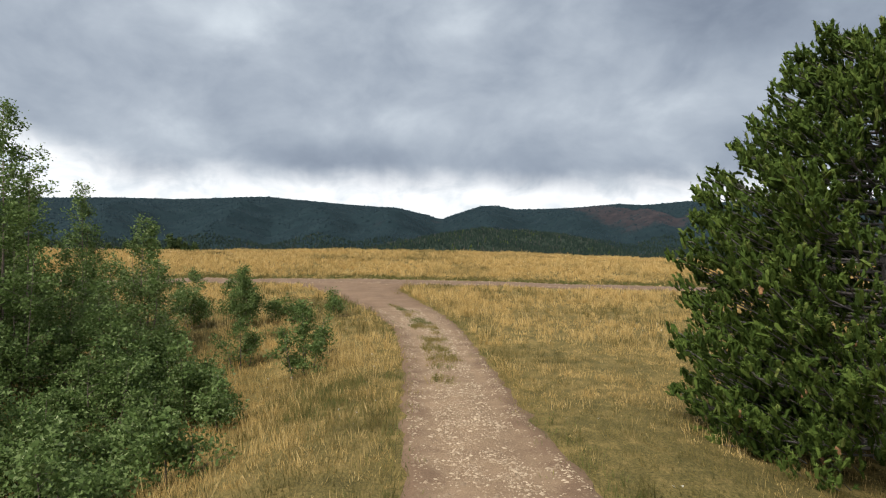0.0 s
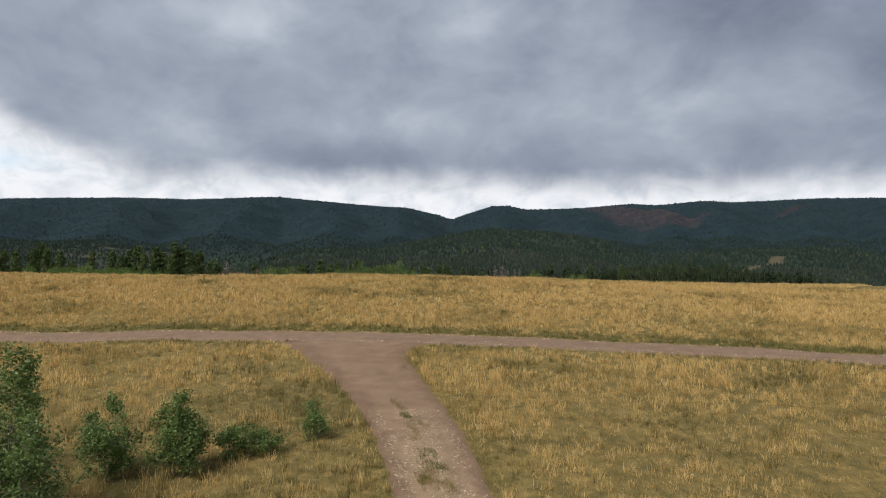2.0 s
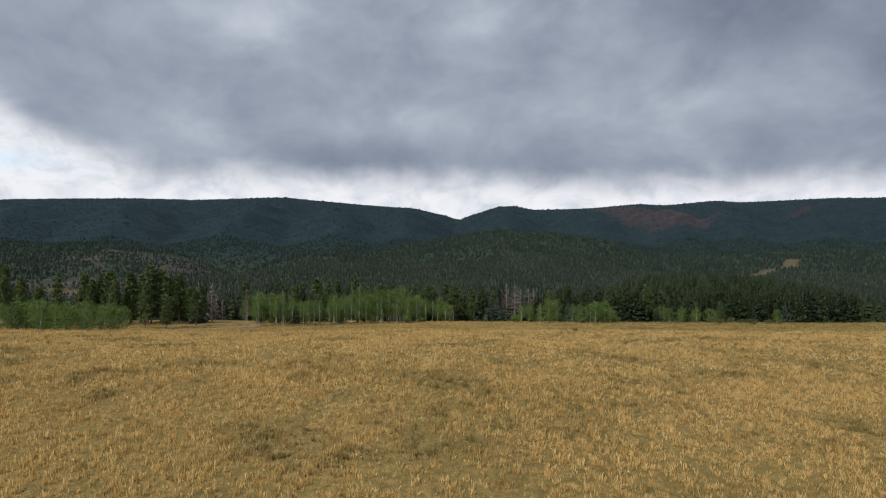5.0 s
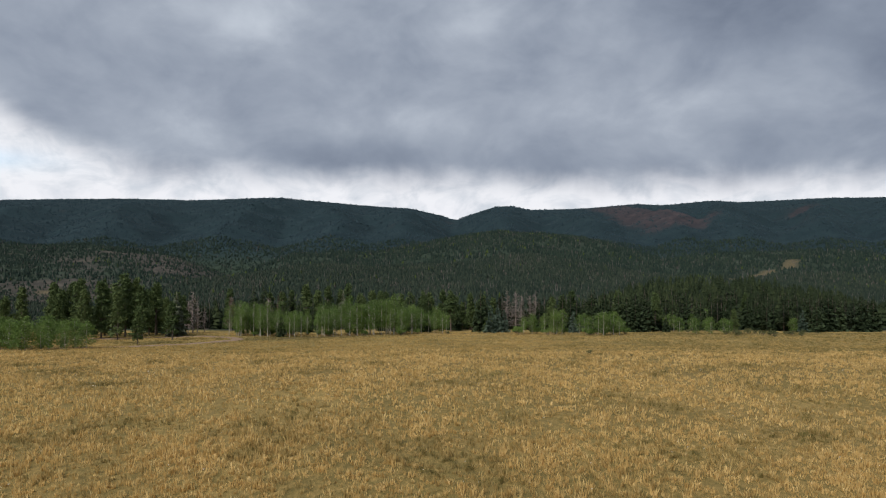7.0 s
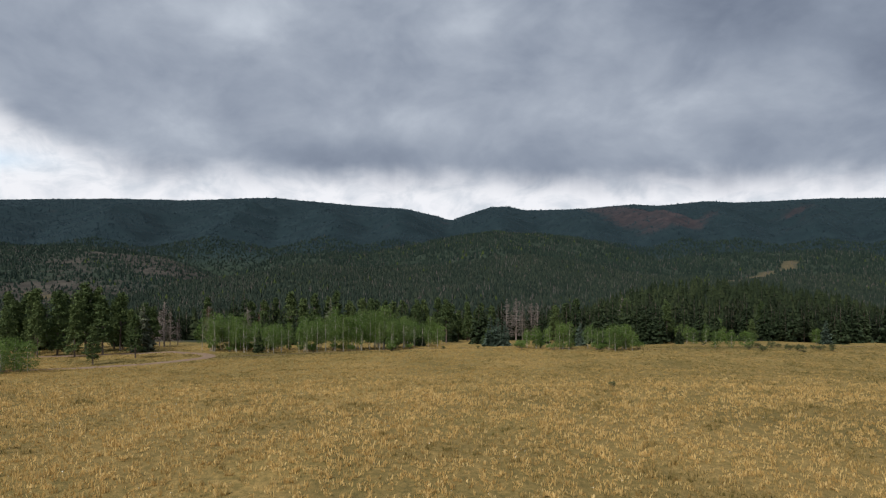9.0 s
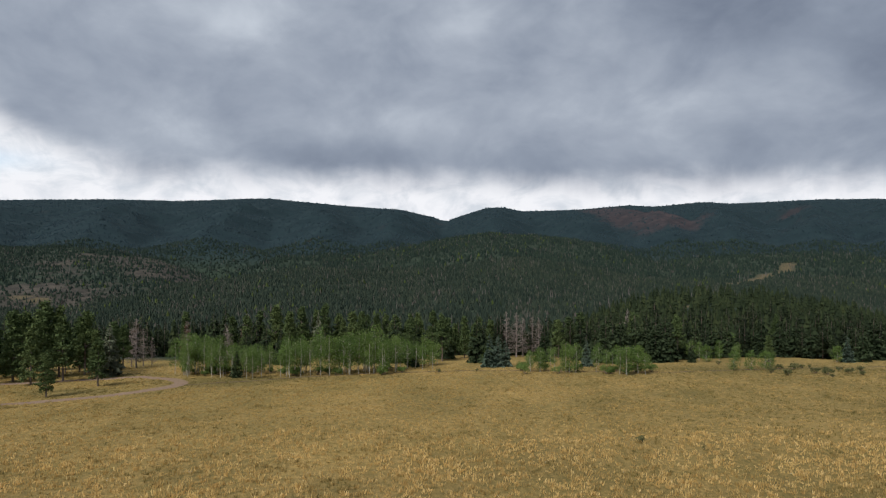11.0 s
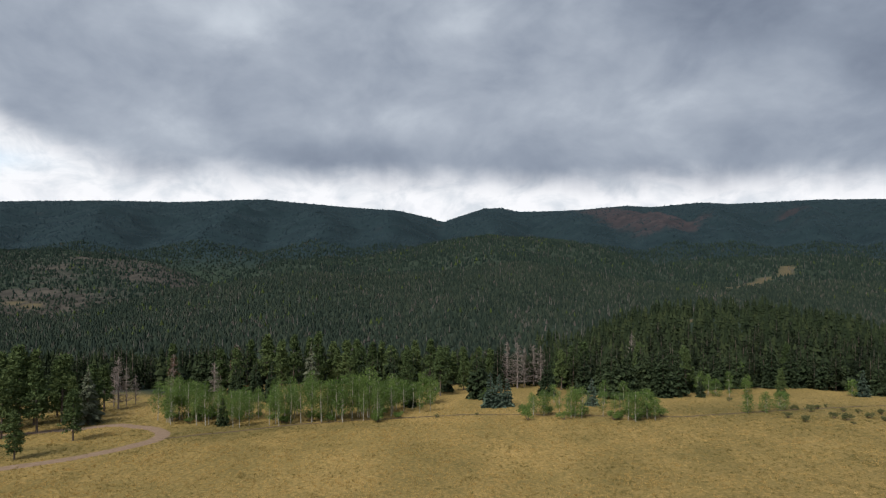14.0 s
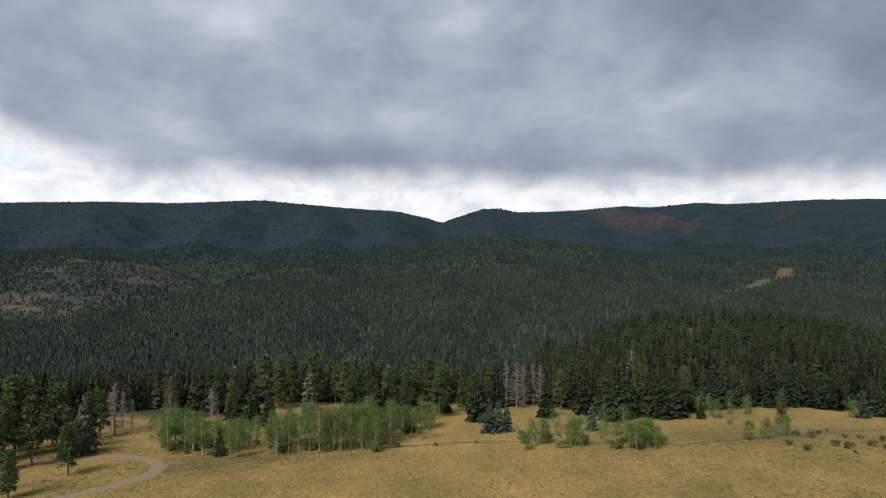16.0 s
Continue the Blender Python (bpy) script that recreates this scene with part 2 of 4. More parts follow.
def bark_material(name, dark, light, scale=9.0, stretch=0.25):
    m, t, b = shader(name)
    mp = t.nodes.new("ShaderNodeMapping")
    mp.inputs["Scale"].default_value = (1, 1, stretch)
    t.links.new(t.nodes.new("ShaderNodeTexCoord").outputs["Object"], mp.inputs[0])
    n = noise_tex(t, mp.outputs[0], scale, 5, 0.65)
    t.links.new(ramp(t, n, [(0.35, dark), (0.62, light)]), b.inputs["Base Color"])
    b.inputs["Roughness"].default_value = 0.9
    bump(t, b, n, 0.6, 0.03)
    return m


SPRUCE = leaf_material("spruce_needles", [(0.0, (0.015, 0.026, 0.013)), (0.5, (0.032, 0.049, 0.022)), (1.0, (0.058, 0.080, 0.035))], 0.7, 0.15, 0.45)
# valley and hill greens include a cool haze tint, grey snags at the top end
HAZED_VALLEY = leaf_material("hazed_valley_forest", [(0.0, (0.017, 0.029, 0.023)), (0.5, (0.029, 0.045, 0.032)), (0.8, (0.047, 0.062, 0.042)), (0.92, (0.072, 0.070, 0.059)), (1.0, (0.109, 0.094, 0.086))], 0.85, 0.35, 0.6, True)
HAZED_HILL = leaf_material("hazed_hill_forest", [(0.0, (0.015, 0.027, 0.023)), (0.5, (0.023, 0.040, 0.030)), (0.82, (0.034, 0.053, 0.036)), (0.93, (0.050, 0.057, 0.048)), (1.0, (0.077, 0.072, 0.067))], 0.85, 0.35, 0.6, True)
# far needles painted blue to stand for the haze over the range
HAZED_RANGE = leaf_material("hazed_mountain_forest", [(0.0, (0.014, 0.026, 0.033)), (0.6, (0.018, 0.034, 0.042)), (1.0, (0.024, 0.044, 0.050))], 0.9, 0.03, 0.5, True)
PINE_FAR = leaf_material("pine_needles", [(0.0, (0.031, 0.051, 0.019)), (0.5, (0.060, 0.089, 0.031)), (1.0, (0.100, 0.131, 0.046))], 0.7, 0.15, 0.45)
BLUE = leaf_material("blue_spruce_needles", [(0.0, (0.034, 0.056, 0.040)), (0.5, (0.062, 0.092, 0.065)), (1.0, (0.098, 0.132, 0.095))], 0.75, 0.1, 0.3)
PALE = leaf_material("pale_fir_needles", [(0.0, (0.055, 0.068, 0.045)), (0.5, (0.095, 0.110, 0.070)), (1.0, (0.15, 0.16, 0.105))], 0.7, 0.1, 0.3)
ASPEN = leaf_material("aspen_leaves", [(0.0, (0.044, 0.082, 0.020)), (0.5, (0.088, 0.145, 0.034)), (1.0, (0.154, 0.214, 0.060))], 0.6, 0.3, 0.4)
SAPLING = leaf_material("sapling_leaves", [(0.0, (0.053, 0.089, 0.022)), (0.55, (0.110, 0.165, 0.047)), (0.88, (0.178, 0.239, 0.085)), (1.0, (0.318, 0.372, 0.183))], 0.55, 0.35, 0.12)
RUST = leaf_material("rust_needles", [(0.0, (0.06, 0.032, 0.022)), (1.0, (0.16, 0.085, 0.055))], 0.8, 0.1, 0.3)
BARK = bark_material("grey_brown_bark", (0.05, 0.038, 0.03), (0.16, 0.125, 0.10))
ASPEN_BARK = bark_material("pale_aspen_bark", (0.14, 0.13, 0.10), (0.46, 0.44, 0.37), 6, 1.4)
DEAD_WOOD = bark_material("weathered_dead_wood", (0.11, 0.088, 0.076), (0.27, 0.225, 0.200), 8, 0.2)
KNOLL = leaf_material("knoll_forest", [(0.0, (0.009, 0.016, 0.007)), (0.5, (0.019, 0.030, 0.012)), (1.0, (0.038, 0.050, 0.019))], 0.8, 0.1, 0.55, True)
DEEP = leaf_material("deep_forest", [(0.0, (0.008, 0.014, 0.007)), (0.5, (0.017, 0.026, 0.011)), (1.0, (0.034, 0.045, 0.018))], 0.7, 0.12, 0.5)
SNAG = bark_material("far_dead_wood", (0.045, 0.042, 0.038), (0.12, 0.11, 0.10), 3, 1)
LIGHT_ASPEN = leaf_material("far_aspen_leaves", [(0.0, (0.029, 0.046, 0.013)), (0.6, (0.049, 0.071, 0.018)), (1.0, (0.072, 0.093, 0.028))], 0.7, 0.2, 0.5, True)


ROAD_X = np.array([-260, -120, -60, -38, -15, 0, 12, 24, 34, 60, 120, 260])
ROAD_Y = np.array([62, 68, 70.4, 70.8, 70.0, 68.6, 66.9, 64.3, 61.6, 53, 28, -30])


def ground_material():
    m, t, b = shader("meadow_soil")
    p = place(t)
    n1, n2, n3 = noise_tex(t, p, 0.045, 4, 0.6), noise_tex(t, p, 0.6, 5, 0.65), noise_tex(t, p, 6.0, 4, 0.7)
    at = {}
    for k in ("forest", "range", "bare", "sand", "short", "lush"):
        a = t.nodes.new("ShaderNodeAttribute")
        a.attribute_name = k
        at[k] = a.outputs["Fac"]
    # noise drawn out along y so tufts look round from the low camera
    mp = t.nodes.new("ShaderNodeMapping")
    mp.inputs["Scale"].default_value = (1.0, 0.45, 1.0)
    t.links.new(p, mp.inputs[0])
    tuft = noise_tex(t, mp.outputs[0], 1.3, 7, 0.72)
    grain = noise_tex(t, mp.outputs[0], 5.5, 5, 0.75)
    # each bunch of grass is a mound, gold on top and green in the gaps
    off = t.nodes.new("ShaderNodeVectorMath")
    off.operation = "MULTIPLY_ADD"
    warp = node(t, "ShaderNodeTexNoise", Scale=1.6, Detail=3.0)
    t.links.new(p, warp.inputs["Vector"])
    t.links.new(warp.outputs["Color"], off.inputs[0])
    off.inputs[1].default_value = (0.9, 0.9, 0.0)
    t.links.new(p, off.inputs[2])
    cell = t.nodes.new("ShaderNodeTexVoronoi")
    cell.voronoi_dimensions, cell.inputs["Scale"].default_value = "2D", 1.15
    t.links.new(off.outputs[0], cell.inputs["Vector"])
    mound = math_node(t, "SUBTRACT", 0.45, cell.outputs["Distance"])
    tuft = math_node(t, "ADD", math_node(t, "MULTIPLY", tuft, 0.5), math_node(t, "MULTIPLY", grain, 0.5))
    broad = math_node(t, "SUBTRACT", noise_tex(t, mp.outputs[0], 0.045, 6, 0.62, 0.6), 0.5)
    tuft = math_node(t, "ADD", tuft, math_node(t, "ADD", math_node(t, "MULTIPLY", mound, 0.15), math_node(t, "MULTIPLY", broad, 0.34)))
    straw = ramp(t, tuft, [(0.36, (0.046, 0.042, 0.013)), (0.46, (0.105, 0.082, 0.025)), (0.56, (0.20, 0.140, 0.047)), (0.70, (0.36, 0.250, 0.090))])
    short = ramp(t, tuft, [(0.37, (0.070, 0.064, 0.018)), (0.45, (0.150, 0.114, 0.034)), (0.53, (0.262, 0.180, 0.058)), (0.66, (0.44, 0.300, 0.105))])
    straw = mix(t, at["short"], straw, short)
    wet = ramp(t, tuft, [(0.37, (0.060, 0.060, 0.017)), (0.50, (0.150, 0.118, 0.034)), (0.64, (0.34, 0.235, 0.078))])
    straw = mix(t, ramp(t, n1, [(0.47, (0, 0, 0)), (0.66, (0.6, 0.6, 0.6))]), straw, wet)
    lush = ramp(t, tuft, [(0.38, (0.028, 0.038, 0.011)), (0.46, (0.054, 0.056, 0.017)), (0.53, (0.100, 0.086, 0.030)), (0.64, (0.22, 0.165, 0.066))])
    straw = mix(t, at["lush"], straw, lush)
    straw = mix(t, 0.34, straw, ramp(t, noise_tex(t, mp.outputs[0], 26.0, 5, 0.8), [(0.36, (0.026, 0.024, 0.009)), (0.64, (0.40, 0.29, 0.11))]))
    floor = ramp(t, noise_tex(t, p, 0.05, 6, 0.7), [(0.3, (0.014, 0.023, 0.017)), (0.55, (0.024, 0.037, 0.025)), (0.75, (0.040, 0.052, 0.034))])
    bare = ramp(t, noise_tex(t, p, 0.03, 6, 0.75), [(0.3, (0.020, 0.022, 0.018)), (0.5, (0.040, 0.037, 0.031)), (0.7, (0.078, 0.070, 0.056))])
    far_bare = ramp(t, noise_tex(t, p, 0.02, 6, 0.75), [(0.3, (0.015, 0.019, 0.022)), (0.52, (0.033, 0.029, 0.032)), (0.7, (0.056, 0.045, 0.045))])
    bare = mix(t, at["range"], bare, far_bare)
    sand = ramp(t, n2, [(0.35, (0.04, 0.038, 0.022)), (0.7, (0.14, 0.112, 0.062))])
    # beyond the hills the ground colour carries a painted blue haze
    hazed_far_floor = ramp(t, noise_tex(t, p, 0.012, 8, 0.75), [(0.3, (0.008, 0.017, 0.021)), (0.55, (0.013, 0.026, 0.030)), (0.75, (0.019, 0.034, 0.037))])
    floor = mix(t, at["range"], floor, hazed_far_floor)
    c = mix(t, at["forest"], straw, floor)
    c = mix(t, at["bare"], c, bare)
    c = mix(t, at["sand"], c, sand)
    t.links.new(c, b.inputs["Base Color"])
    b.inputs["Roughness"].default_value = 0.95
    b.inputs["Specular IOR Level"].default_value = 0.1
    bump(t, b, math_node(t, "ADD", n3, math_node(t, "MULTIPLY", mound, 0.5)), 0.8, 0.14)
    return m


def blob(x, y, cx, cy, rx, ry):
    return np.exp(-((x - cx) / rx) ** 2 - ((y - cy) / ry) ** 2)


def cover_masks(x, y):
    d = np.maximum(y - 122, 1)
    u = x / d
    n = waves(x, y, 90, 21, 4)
    n2 = waves(x, y, 300, 22, 4)
    edge = 425 + 10 * n - 24 * smoothstep((x - 20) / 60) - 45 * smoothstep((-85 - x) / 15)
    forest = smoothstep((y - edge) / 14)
    # burnt and rocky slopes
    b = 1.65 * blob(u - 0.275 - (3800 - d) * 0.00008, d, 0, 3700, 0.045, 560) + 1.2 * blob(u, d, 0.375, 3200, 0.06, 300) + 0.9 * blob(u, d, 0.56, 3500, 0.05, 300)
    b = b + 1.9 * blob(u, d, -0.41, 2000, 0.075, 270) + 0.7 * blob(u, d, -0.58, 1950, 0.10, 300) + 1.4 * blob(u, d, -0.62, 1470, 0.10, 150) + 0.6 * blob(u, d, -0.52, 1480, 0.08, 130)
    b = b + 0.16 * smoothstep((-0.32 - u) / 0.08) * smoothstep((d - 1380) / 120) * smoothstep((2350 - d) / 200)
    bare = smoothstep((b + 0.45 * n2 + 0.30 * n - 0.48) / 0.6) * (d > 1200)
    s = 1.1 * blob(u, d, 0.551, 1700, 0.012, 50) + 1.2 * blob(u - 0.551, d, (d - 1700) * 0.00028, 1520, 0.022, 190)
    s = s + 1.4 * blob(u, d, 0.318, 530, 0.022, 18) + 1.0 * blob(u, d, 0.40, 545, 0.03, 14) + 0.9 * blob(u, d, -0.62, 1450, 0.03, 60)
    sand = smoothstep((s + 0.5 * n - 0.55) / 0.35) * (d > 350)
    return forest, bare, sand


def lush_mask(x, y):
    """Where the grass stays short and green: the flat by the track, the damp verges by the hairpin."""
    m = 0.55 * blob(x, y, 8, 11, 8, 10) + 0.4 * blob(x, y, 5, 27, 4, 8) + 0.35 * blob(x, y, -4, 14, 4, 8) + 0.5 * blob(x, y, -12, 44, 12, 14) + 0.25 * blob(x, y, 14, 42, 14, 13) + 0.3 * blob(x, y, -3, 21, 1.5, 3)
    m = m + 0.9 * blob(x, y, -66, 304, 16, 9) + 0.9 * blob(x, y, -112, 322, 22, 6) + 0.8 * blob(x, y, -98, 285, 14, 7) + 0.7 * blob(x, y, -40, 312, 30, 5) + 0.5 * blob(x, y, 125, 335, 40, 14)
    side = y - np.interp(x, ROAD_X, ROAD_Y)
    m = m + (0.15 + 0.22 * smoothstep((x - 10) / 60)) * smoothstep((y - 190) / 50) * (y < 420) + 0.52 * smoothstep((side - 1.5) / 1.0) * smoothstep((7.0 - side) / 3.0) + 0.45 * blob(side, 0, -3.2, 0, 1.5, 1)
    return np.clip(m * (1 + 0.6 * waves(x, y, 4, 27, 3)) + 0.25 * waves(x, y, 14, 28, 3) * (y < 60), 0, 1)


def build_ground():
    ys = np.concatenate([np.linspace(-480, -60, 15), np.arange(-50, 8, 3.0), np.arange(8, 80, 0.8), np.arange(80, 440, 3.0), np.geomspace(442, 4900, 210)])
    s = np.linspace(-1, 1, 191)
    near = smoothstep((300 - ys) / 250)[:, None]
    shape = near * (0.10 * s + 0.90 * s ** 5)[None] + (1 - near) * s[None]
    x = shape * np.maximum(420, 1.02 * (ys + 40))[:, None]
    y = np.repeat(ys[:, None], len(s), 1)
    z = ground_z(x, y)
    v = np.stack([x, y, z], -1).reshape(-1, 3)
    r, c = len(ys), len(s)
    i = (np.arange(r - 1)[:, None] * c + np.arange(c - 1)[None]).ravel()
    t = np.concatenate([np.stack([i, i + 1, i + c + 1], 1), np.stack([i, i + c + 1, i + c], 1)])
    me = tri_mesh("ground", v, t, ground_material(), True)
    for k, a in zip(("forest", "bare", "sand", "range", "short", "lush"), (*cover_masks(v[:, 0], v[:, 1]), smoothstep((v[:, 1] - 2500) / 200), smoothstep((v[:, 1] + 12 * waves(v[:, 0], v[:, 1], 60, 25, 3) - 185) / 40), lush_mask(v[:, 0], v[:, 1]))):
        me.attributes.new(k, "FLOAT", "POINT").data.foreach_set("value", np.asarray(a, np.float32))
    return tagged(new("ground", me), "dry golden meadow running to dark forested mountains", "ground", kind="structure")


build_ground()


# ---- dirt roads ----
def dirt_material(name, dark, light, stone, dirt=None):
    m, t, b = shader(name)
    p = place(t)
    n = noise_tex(t, p, 0.8, 6, 0.65)
    c = ramp(t, n, [(0.3, dark), (0.65, light)])
    v = t.nodes.new("ShaderNodeTexVoronoi")
    v.inputs["Scale"].default_value = 22
    t.links.new(p, v.inputs["Vector"])
    k = math_node(t, "LESS_THAN", v.outputs["Distance"], 0.3)
    k = math_node(t, "MULTIPLY", k, ramp(t, noise_tex(t, p, 1.7, 3), [(0.42, (0, 0, 0)), (0.6, (1, 1, 1))]))
    c = mix(t, k, c, stone)
    if dirt:
        # the stones thin out towards the junction
        sy = t.nodes.new("ShaderNodeSeparateXYZ")
        t.links.new(p, sy.inputs[0])
        k2 = math_node(t, "MULTIPLY", math_node(t, "SUBTRACT", math_node(t, "ADD", sy.outputs[1], math_node(t, "MULTIPLY", noise_tex(t, p, 0.5, 3), 10.0)), 44.0), 0.1, True)
        c = mix(t, k2, c, ramp(t, n, [(0.3, dirt[0]), (0.65, dirt[1])]))
        # bare reddish soil along the edges
        a = t.nodes.new("ShaderNodeAttribute")
        a.attribute_name = "side"
        k3 = math_node(t, "ADD", a.outputs["Fac"], math_node(t, "MULTIPLY", math_node(t, "SUBTRACT", noise_tex(t, p, 1.1, 5, 0.65), 0.5), 1.3))
        c = mix(t, ramp(t, k3, [(0.52, (0, 0, 0)), (0.80, (0.9, 0.9, 0.9))]), c, ramp(t, n, [(0.3, (0.085, 0.050, 0.032)), (0.7, (0.17, 0.105, 0.066))]))
    c = mix(t, 0.4, c, ramp(t, noise_tex(t, p, 22, 4, 0.7), [(0.3, dark), (0.7, light)]))
    t.links.new(c, b.inputs["Base Color"])
    b.inputs["Roughness"].default_value = 0.95
    b.inputs["Specular IOR Level"].default_value = 0.15
    bump(t, b, math_node(t, "ADD", noise_tex(t, p, 14, 5, 0.7), k), 0.7, 0.04)
    return m


DIRT = dirt_material("reddish_dirt", (0.125, 0.080, 0.051), (0.235, 0.160, 0.107), (0.31, 0.235, 0.165))
PALE_DIRT = dirt_material("pale_graded_dirt", (0.135, 0.092, 0.062), (0.245, 0.176, 0.122), (0.30, 0.23, 0.16))
WORN = dirt_material("dark_worn_soil", (0.050, 0.038, 0.022), (0.125, 0.092, 0.054), (0.17, 0.13, 0.08))
GRAVEL_DIRT = dirt_material("gravelly_dirt", (0.155, 0.100, 0.062), (0.29, 0.202, 0.125), (0.38, 0.29, 0.19), ((0.125, 0.078, 0.049), (0.225, 0.148, 0.097)))

TRACK_Y = np.array([-40, 0, 13, 18, 26, 36, 45, 52, 58, 62, 68])
TRACK_X = np.array([5.0, 1.7, 1.05, 0.7, 0.45, -0.15, -1.6, -3.5, -5.3, -6.6, -7.4])
TRACK_W = np.array([1.6, 1.6, 1.62, 1.55, 1.55, 1.75, 2.2, 2.6, 3.3, 3.9, 6.5])


def track_x(y):
    return np.interp(y, TRACK_Y, TRACK_X)


def road_y(x):
    return np.interp(x, ROAD_X, ROAD_Y)


def ribbon(name, centre, half, material, label, category, crown=0.0, ruts=0.04, across=15, seed=1, lift=0.05):
    """A strip of worn earth along a line, with wheel ruts and ragged edges."""
    centre = np.asarray(centre, float)
    half = np.broadcast_to(np.asarray(half, float), (len(centre),))
    d = np.gradient(centre, axis=0)
    d /= np.linalg.norm(d, axis=1)[:, None]
    side = np.stack([d[:, 1], -d[:, 0]], 1)
    s = np.linspace(-1, 1, across)
    w = half[:, None] * (1 + 0.09 * waves(centre[:, 0] * 3 + seed, centre[:, 1] * 3, 5, seed, 3)[:, None] * np.sign(s)[None])
    p = centre[:, None] + side[:, None] * (s[None] * w)[..., None]
    z = ground_z(p[..., 0], p[..., 1]) + lift + crown * (1 - s ** 2)[None] - ruts * np.exp(-((np.abs(s) - 0.5) / 0.22) ** 2)[None]
    z = z + 0.012 * waves(p[..., 0], p[..., 1], 1.1, seed + 5, 2)
    z[:, 0] -= lift + 0.03
    z[:, -1] -= lift + 0.03
    v = np.concatenate([p, z[..., None]], -1).reshape(-1, 3)
    r, c = len(centre), across
    i = (np.arange(r - 1)[:, None] * c + np.arange(c - 1)[None]).ravel()
    t = np.concatenate([np.stack([i, i + 1, i + c + 1], 1), np.stack([i, i + c + 1, i + c], 1)])
    me = tri_mesh(name, v, t, material, True)
    me.attributes.new("side", "FLOAT", "POINT").data.foreach_set("value", np.tile(np.abs(s), r).astype(np.float32))
    return tagged(new(name, me), label, category, kind="structure")


def smooth_line(pts, n):
    """A rounded line through the points."""
    pts = np.asarray(pts, float)
    k = np.arange(len(pts))
    q = np.linspace(0, len(pts) - 1, n)
    out = np.stack([np.interp(q, k, pts[:, i]) for i in (0, 1)], 1)
    w = max(3, n // (len(pts) * 1) | 1)
    h = np.hanning(w + 2)[1:-1]
    h /= h.sum()
    pad = np.pad(out, ((w // 2, w // 2), (0, 0)), mode="reflect", reflect_type="odd")
    return np.stack([np.convolve(pad[:, i], h, "valid") for i in (0, 1)], 1)


y = np.arange(-40, 69.3, 0.5)
sx = np.convolve(np.pad(track_x(y), 6, mode="edge"), np.ones(13) / 13, "valid")
ribbon("track", np.stack([sx, y], 1), np.interp(y, TRACK_Y, TRACK_W), GRAVEL_DIRT, "stony two-rut dirt track through dry grass", "track", 0.03, 0.06, seed=2)
x = np.arange(-250, 250, 1.0)
ry = np.convolve(np.pad(road_y(x), 8, mode="edge"), np.ones(17) / 17, "valid")
ribbon("road", np.stack([x, ry], 1), 2.15, DIRT, "graded reddish dirt road across the meadow", "road", 0.05, 0.05, seed=3, lift=0.07)
LOOP = [(-160, 232), (-120, 252), (-89.6, 274), (-79.8, 286), (-75, 296), (-75.5, 304.7), (-82.4, 313), (-95.4, 317.5), (-106, 311), (-116, 305), (-140, 296)]
ribbon("loop_road", smooth_line(LOOP, 160), 2.05, PALE_DIRT, "dirt road bending round a hairpin by the trees", "road", 0.03, 0.05, seed=4, lift=0.09)
BRANCH = [(-74, 299), (-58, 307.2), (-44.2, 315.2), (-28.2, 319.6), (-7.7, 322.7), (6.4, 327.4), (24.5, 329.3), (51.1, 325.1), (76.2, 321.9), (97.2, 328.9), (115.1, 334.9), (131.7, 340.5), (159.4, 347.1), (230, 352)]
ribbon("far_track", smooth_line(BRANCH, 240), 0.8, WORN, "faint dirt track along the edge of the trees", "track", 0.0, 0.03, across=7, seed=6, lift=0.09)


# ---- grass ----
def grass_material(name, straw, green, amount):
    m, t, b = shader(name)
    p = place(t)
    a = t.nodes.new("ShaderNodeAttribute")
    a.attribute_name = "tone"
    r = math_node(t, "ADD", math_node(t, "MULTIPLY", per_island(t), 0.35), math_node(t, "MULTIPLY", a.outputs["Fac"], 0.65))
    dry = ramp(t, r, straw)
    wet = ramp(t, r, green)
    k = math_node(t, "ADD", math_node(t, "MULTIPLY", noise_tex(t, p, 0.10, 4, 0.6), 0.6), math_node(t, "MULTIPLY", noise_tex(t, p, 0.7, 3, 0.6), 0.4))
    g = t.nodes.new("ShaderNodeAttribute")
    g.attribute_name = "lush"
    k = math_node(t, "ADD", k, math_node(t, "MULTIPLY", math_node(t, "SUBTRACT", math_node(t, "MULTIPLY", g.outputs["Fac"], 1.35), math_node(t, "MULTIPLY", a.outputs["Fac"], 0.55), True), 0.35))
    c = mix(t, ramp(t, k, [(amount, (0, 0, 0)), (amount + 0.13, (1, 1, 1))]), dry, wet)
    t.links.new(c, b.inputs["Base Color"])
    b.inputs["Roughness"].default_value = 0.7
    b.inputs["Specular IOR Level"].default_value = 0.2
    tr = t.nodes.new("ShaderNodeBsdfTranslucent")
    t.links.new(c, tr.inputs["Color"])
    ms = t.nodes.new("ShaderNodeMixShader")
    ms.inputs[0].default_value = 0.42
    t.links.new(b.outputs[0], ms.inputs[1])
    t.links.new(tr.outputs[0], ms.inputs[2])
    t.links.new(ms.outputs[0], t.nodes["Material Output"].inputs["Surface"])
    return m


STRAW = [(0.0, (0.27, 0.168, 0.055)), (0.3, (0.48, 0.322, 0.114)), (0.65, (0.64, 0.458, 0.182)), (1.0, (0.77, 0.585, 0.280))]
GREEN = [(0.0, (0.068, 0.066, 0.019)), (0.5, (0.150, 0.128, 0.040)), (1.0, (0.30, 0.222, 0.082))]
GRASS = grass_material("dry_grass", STRAW, GREEN, 0.50)
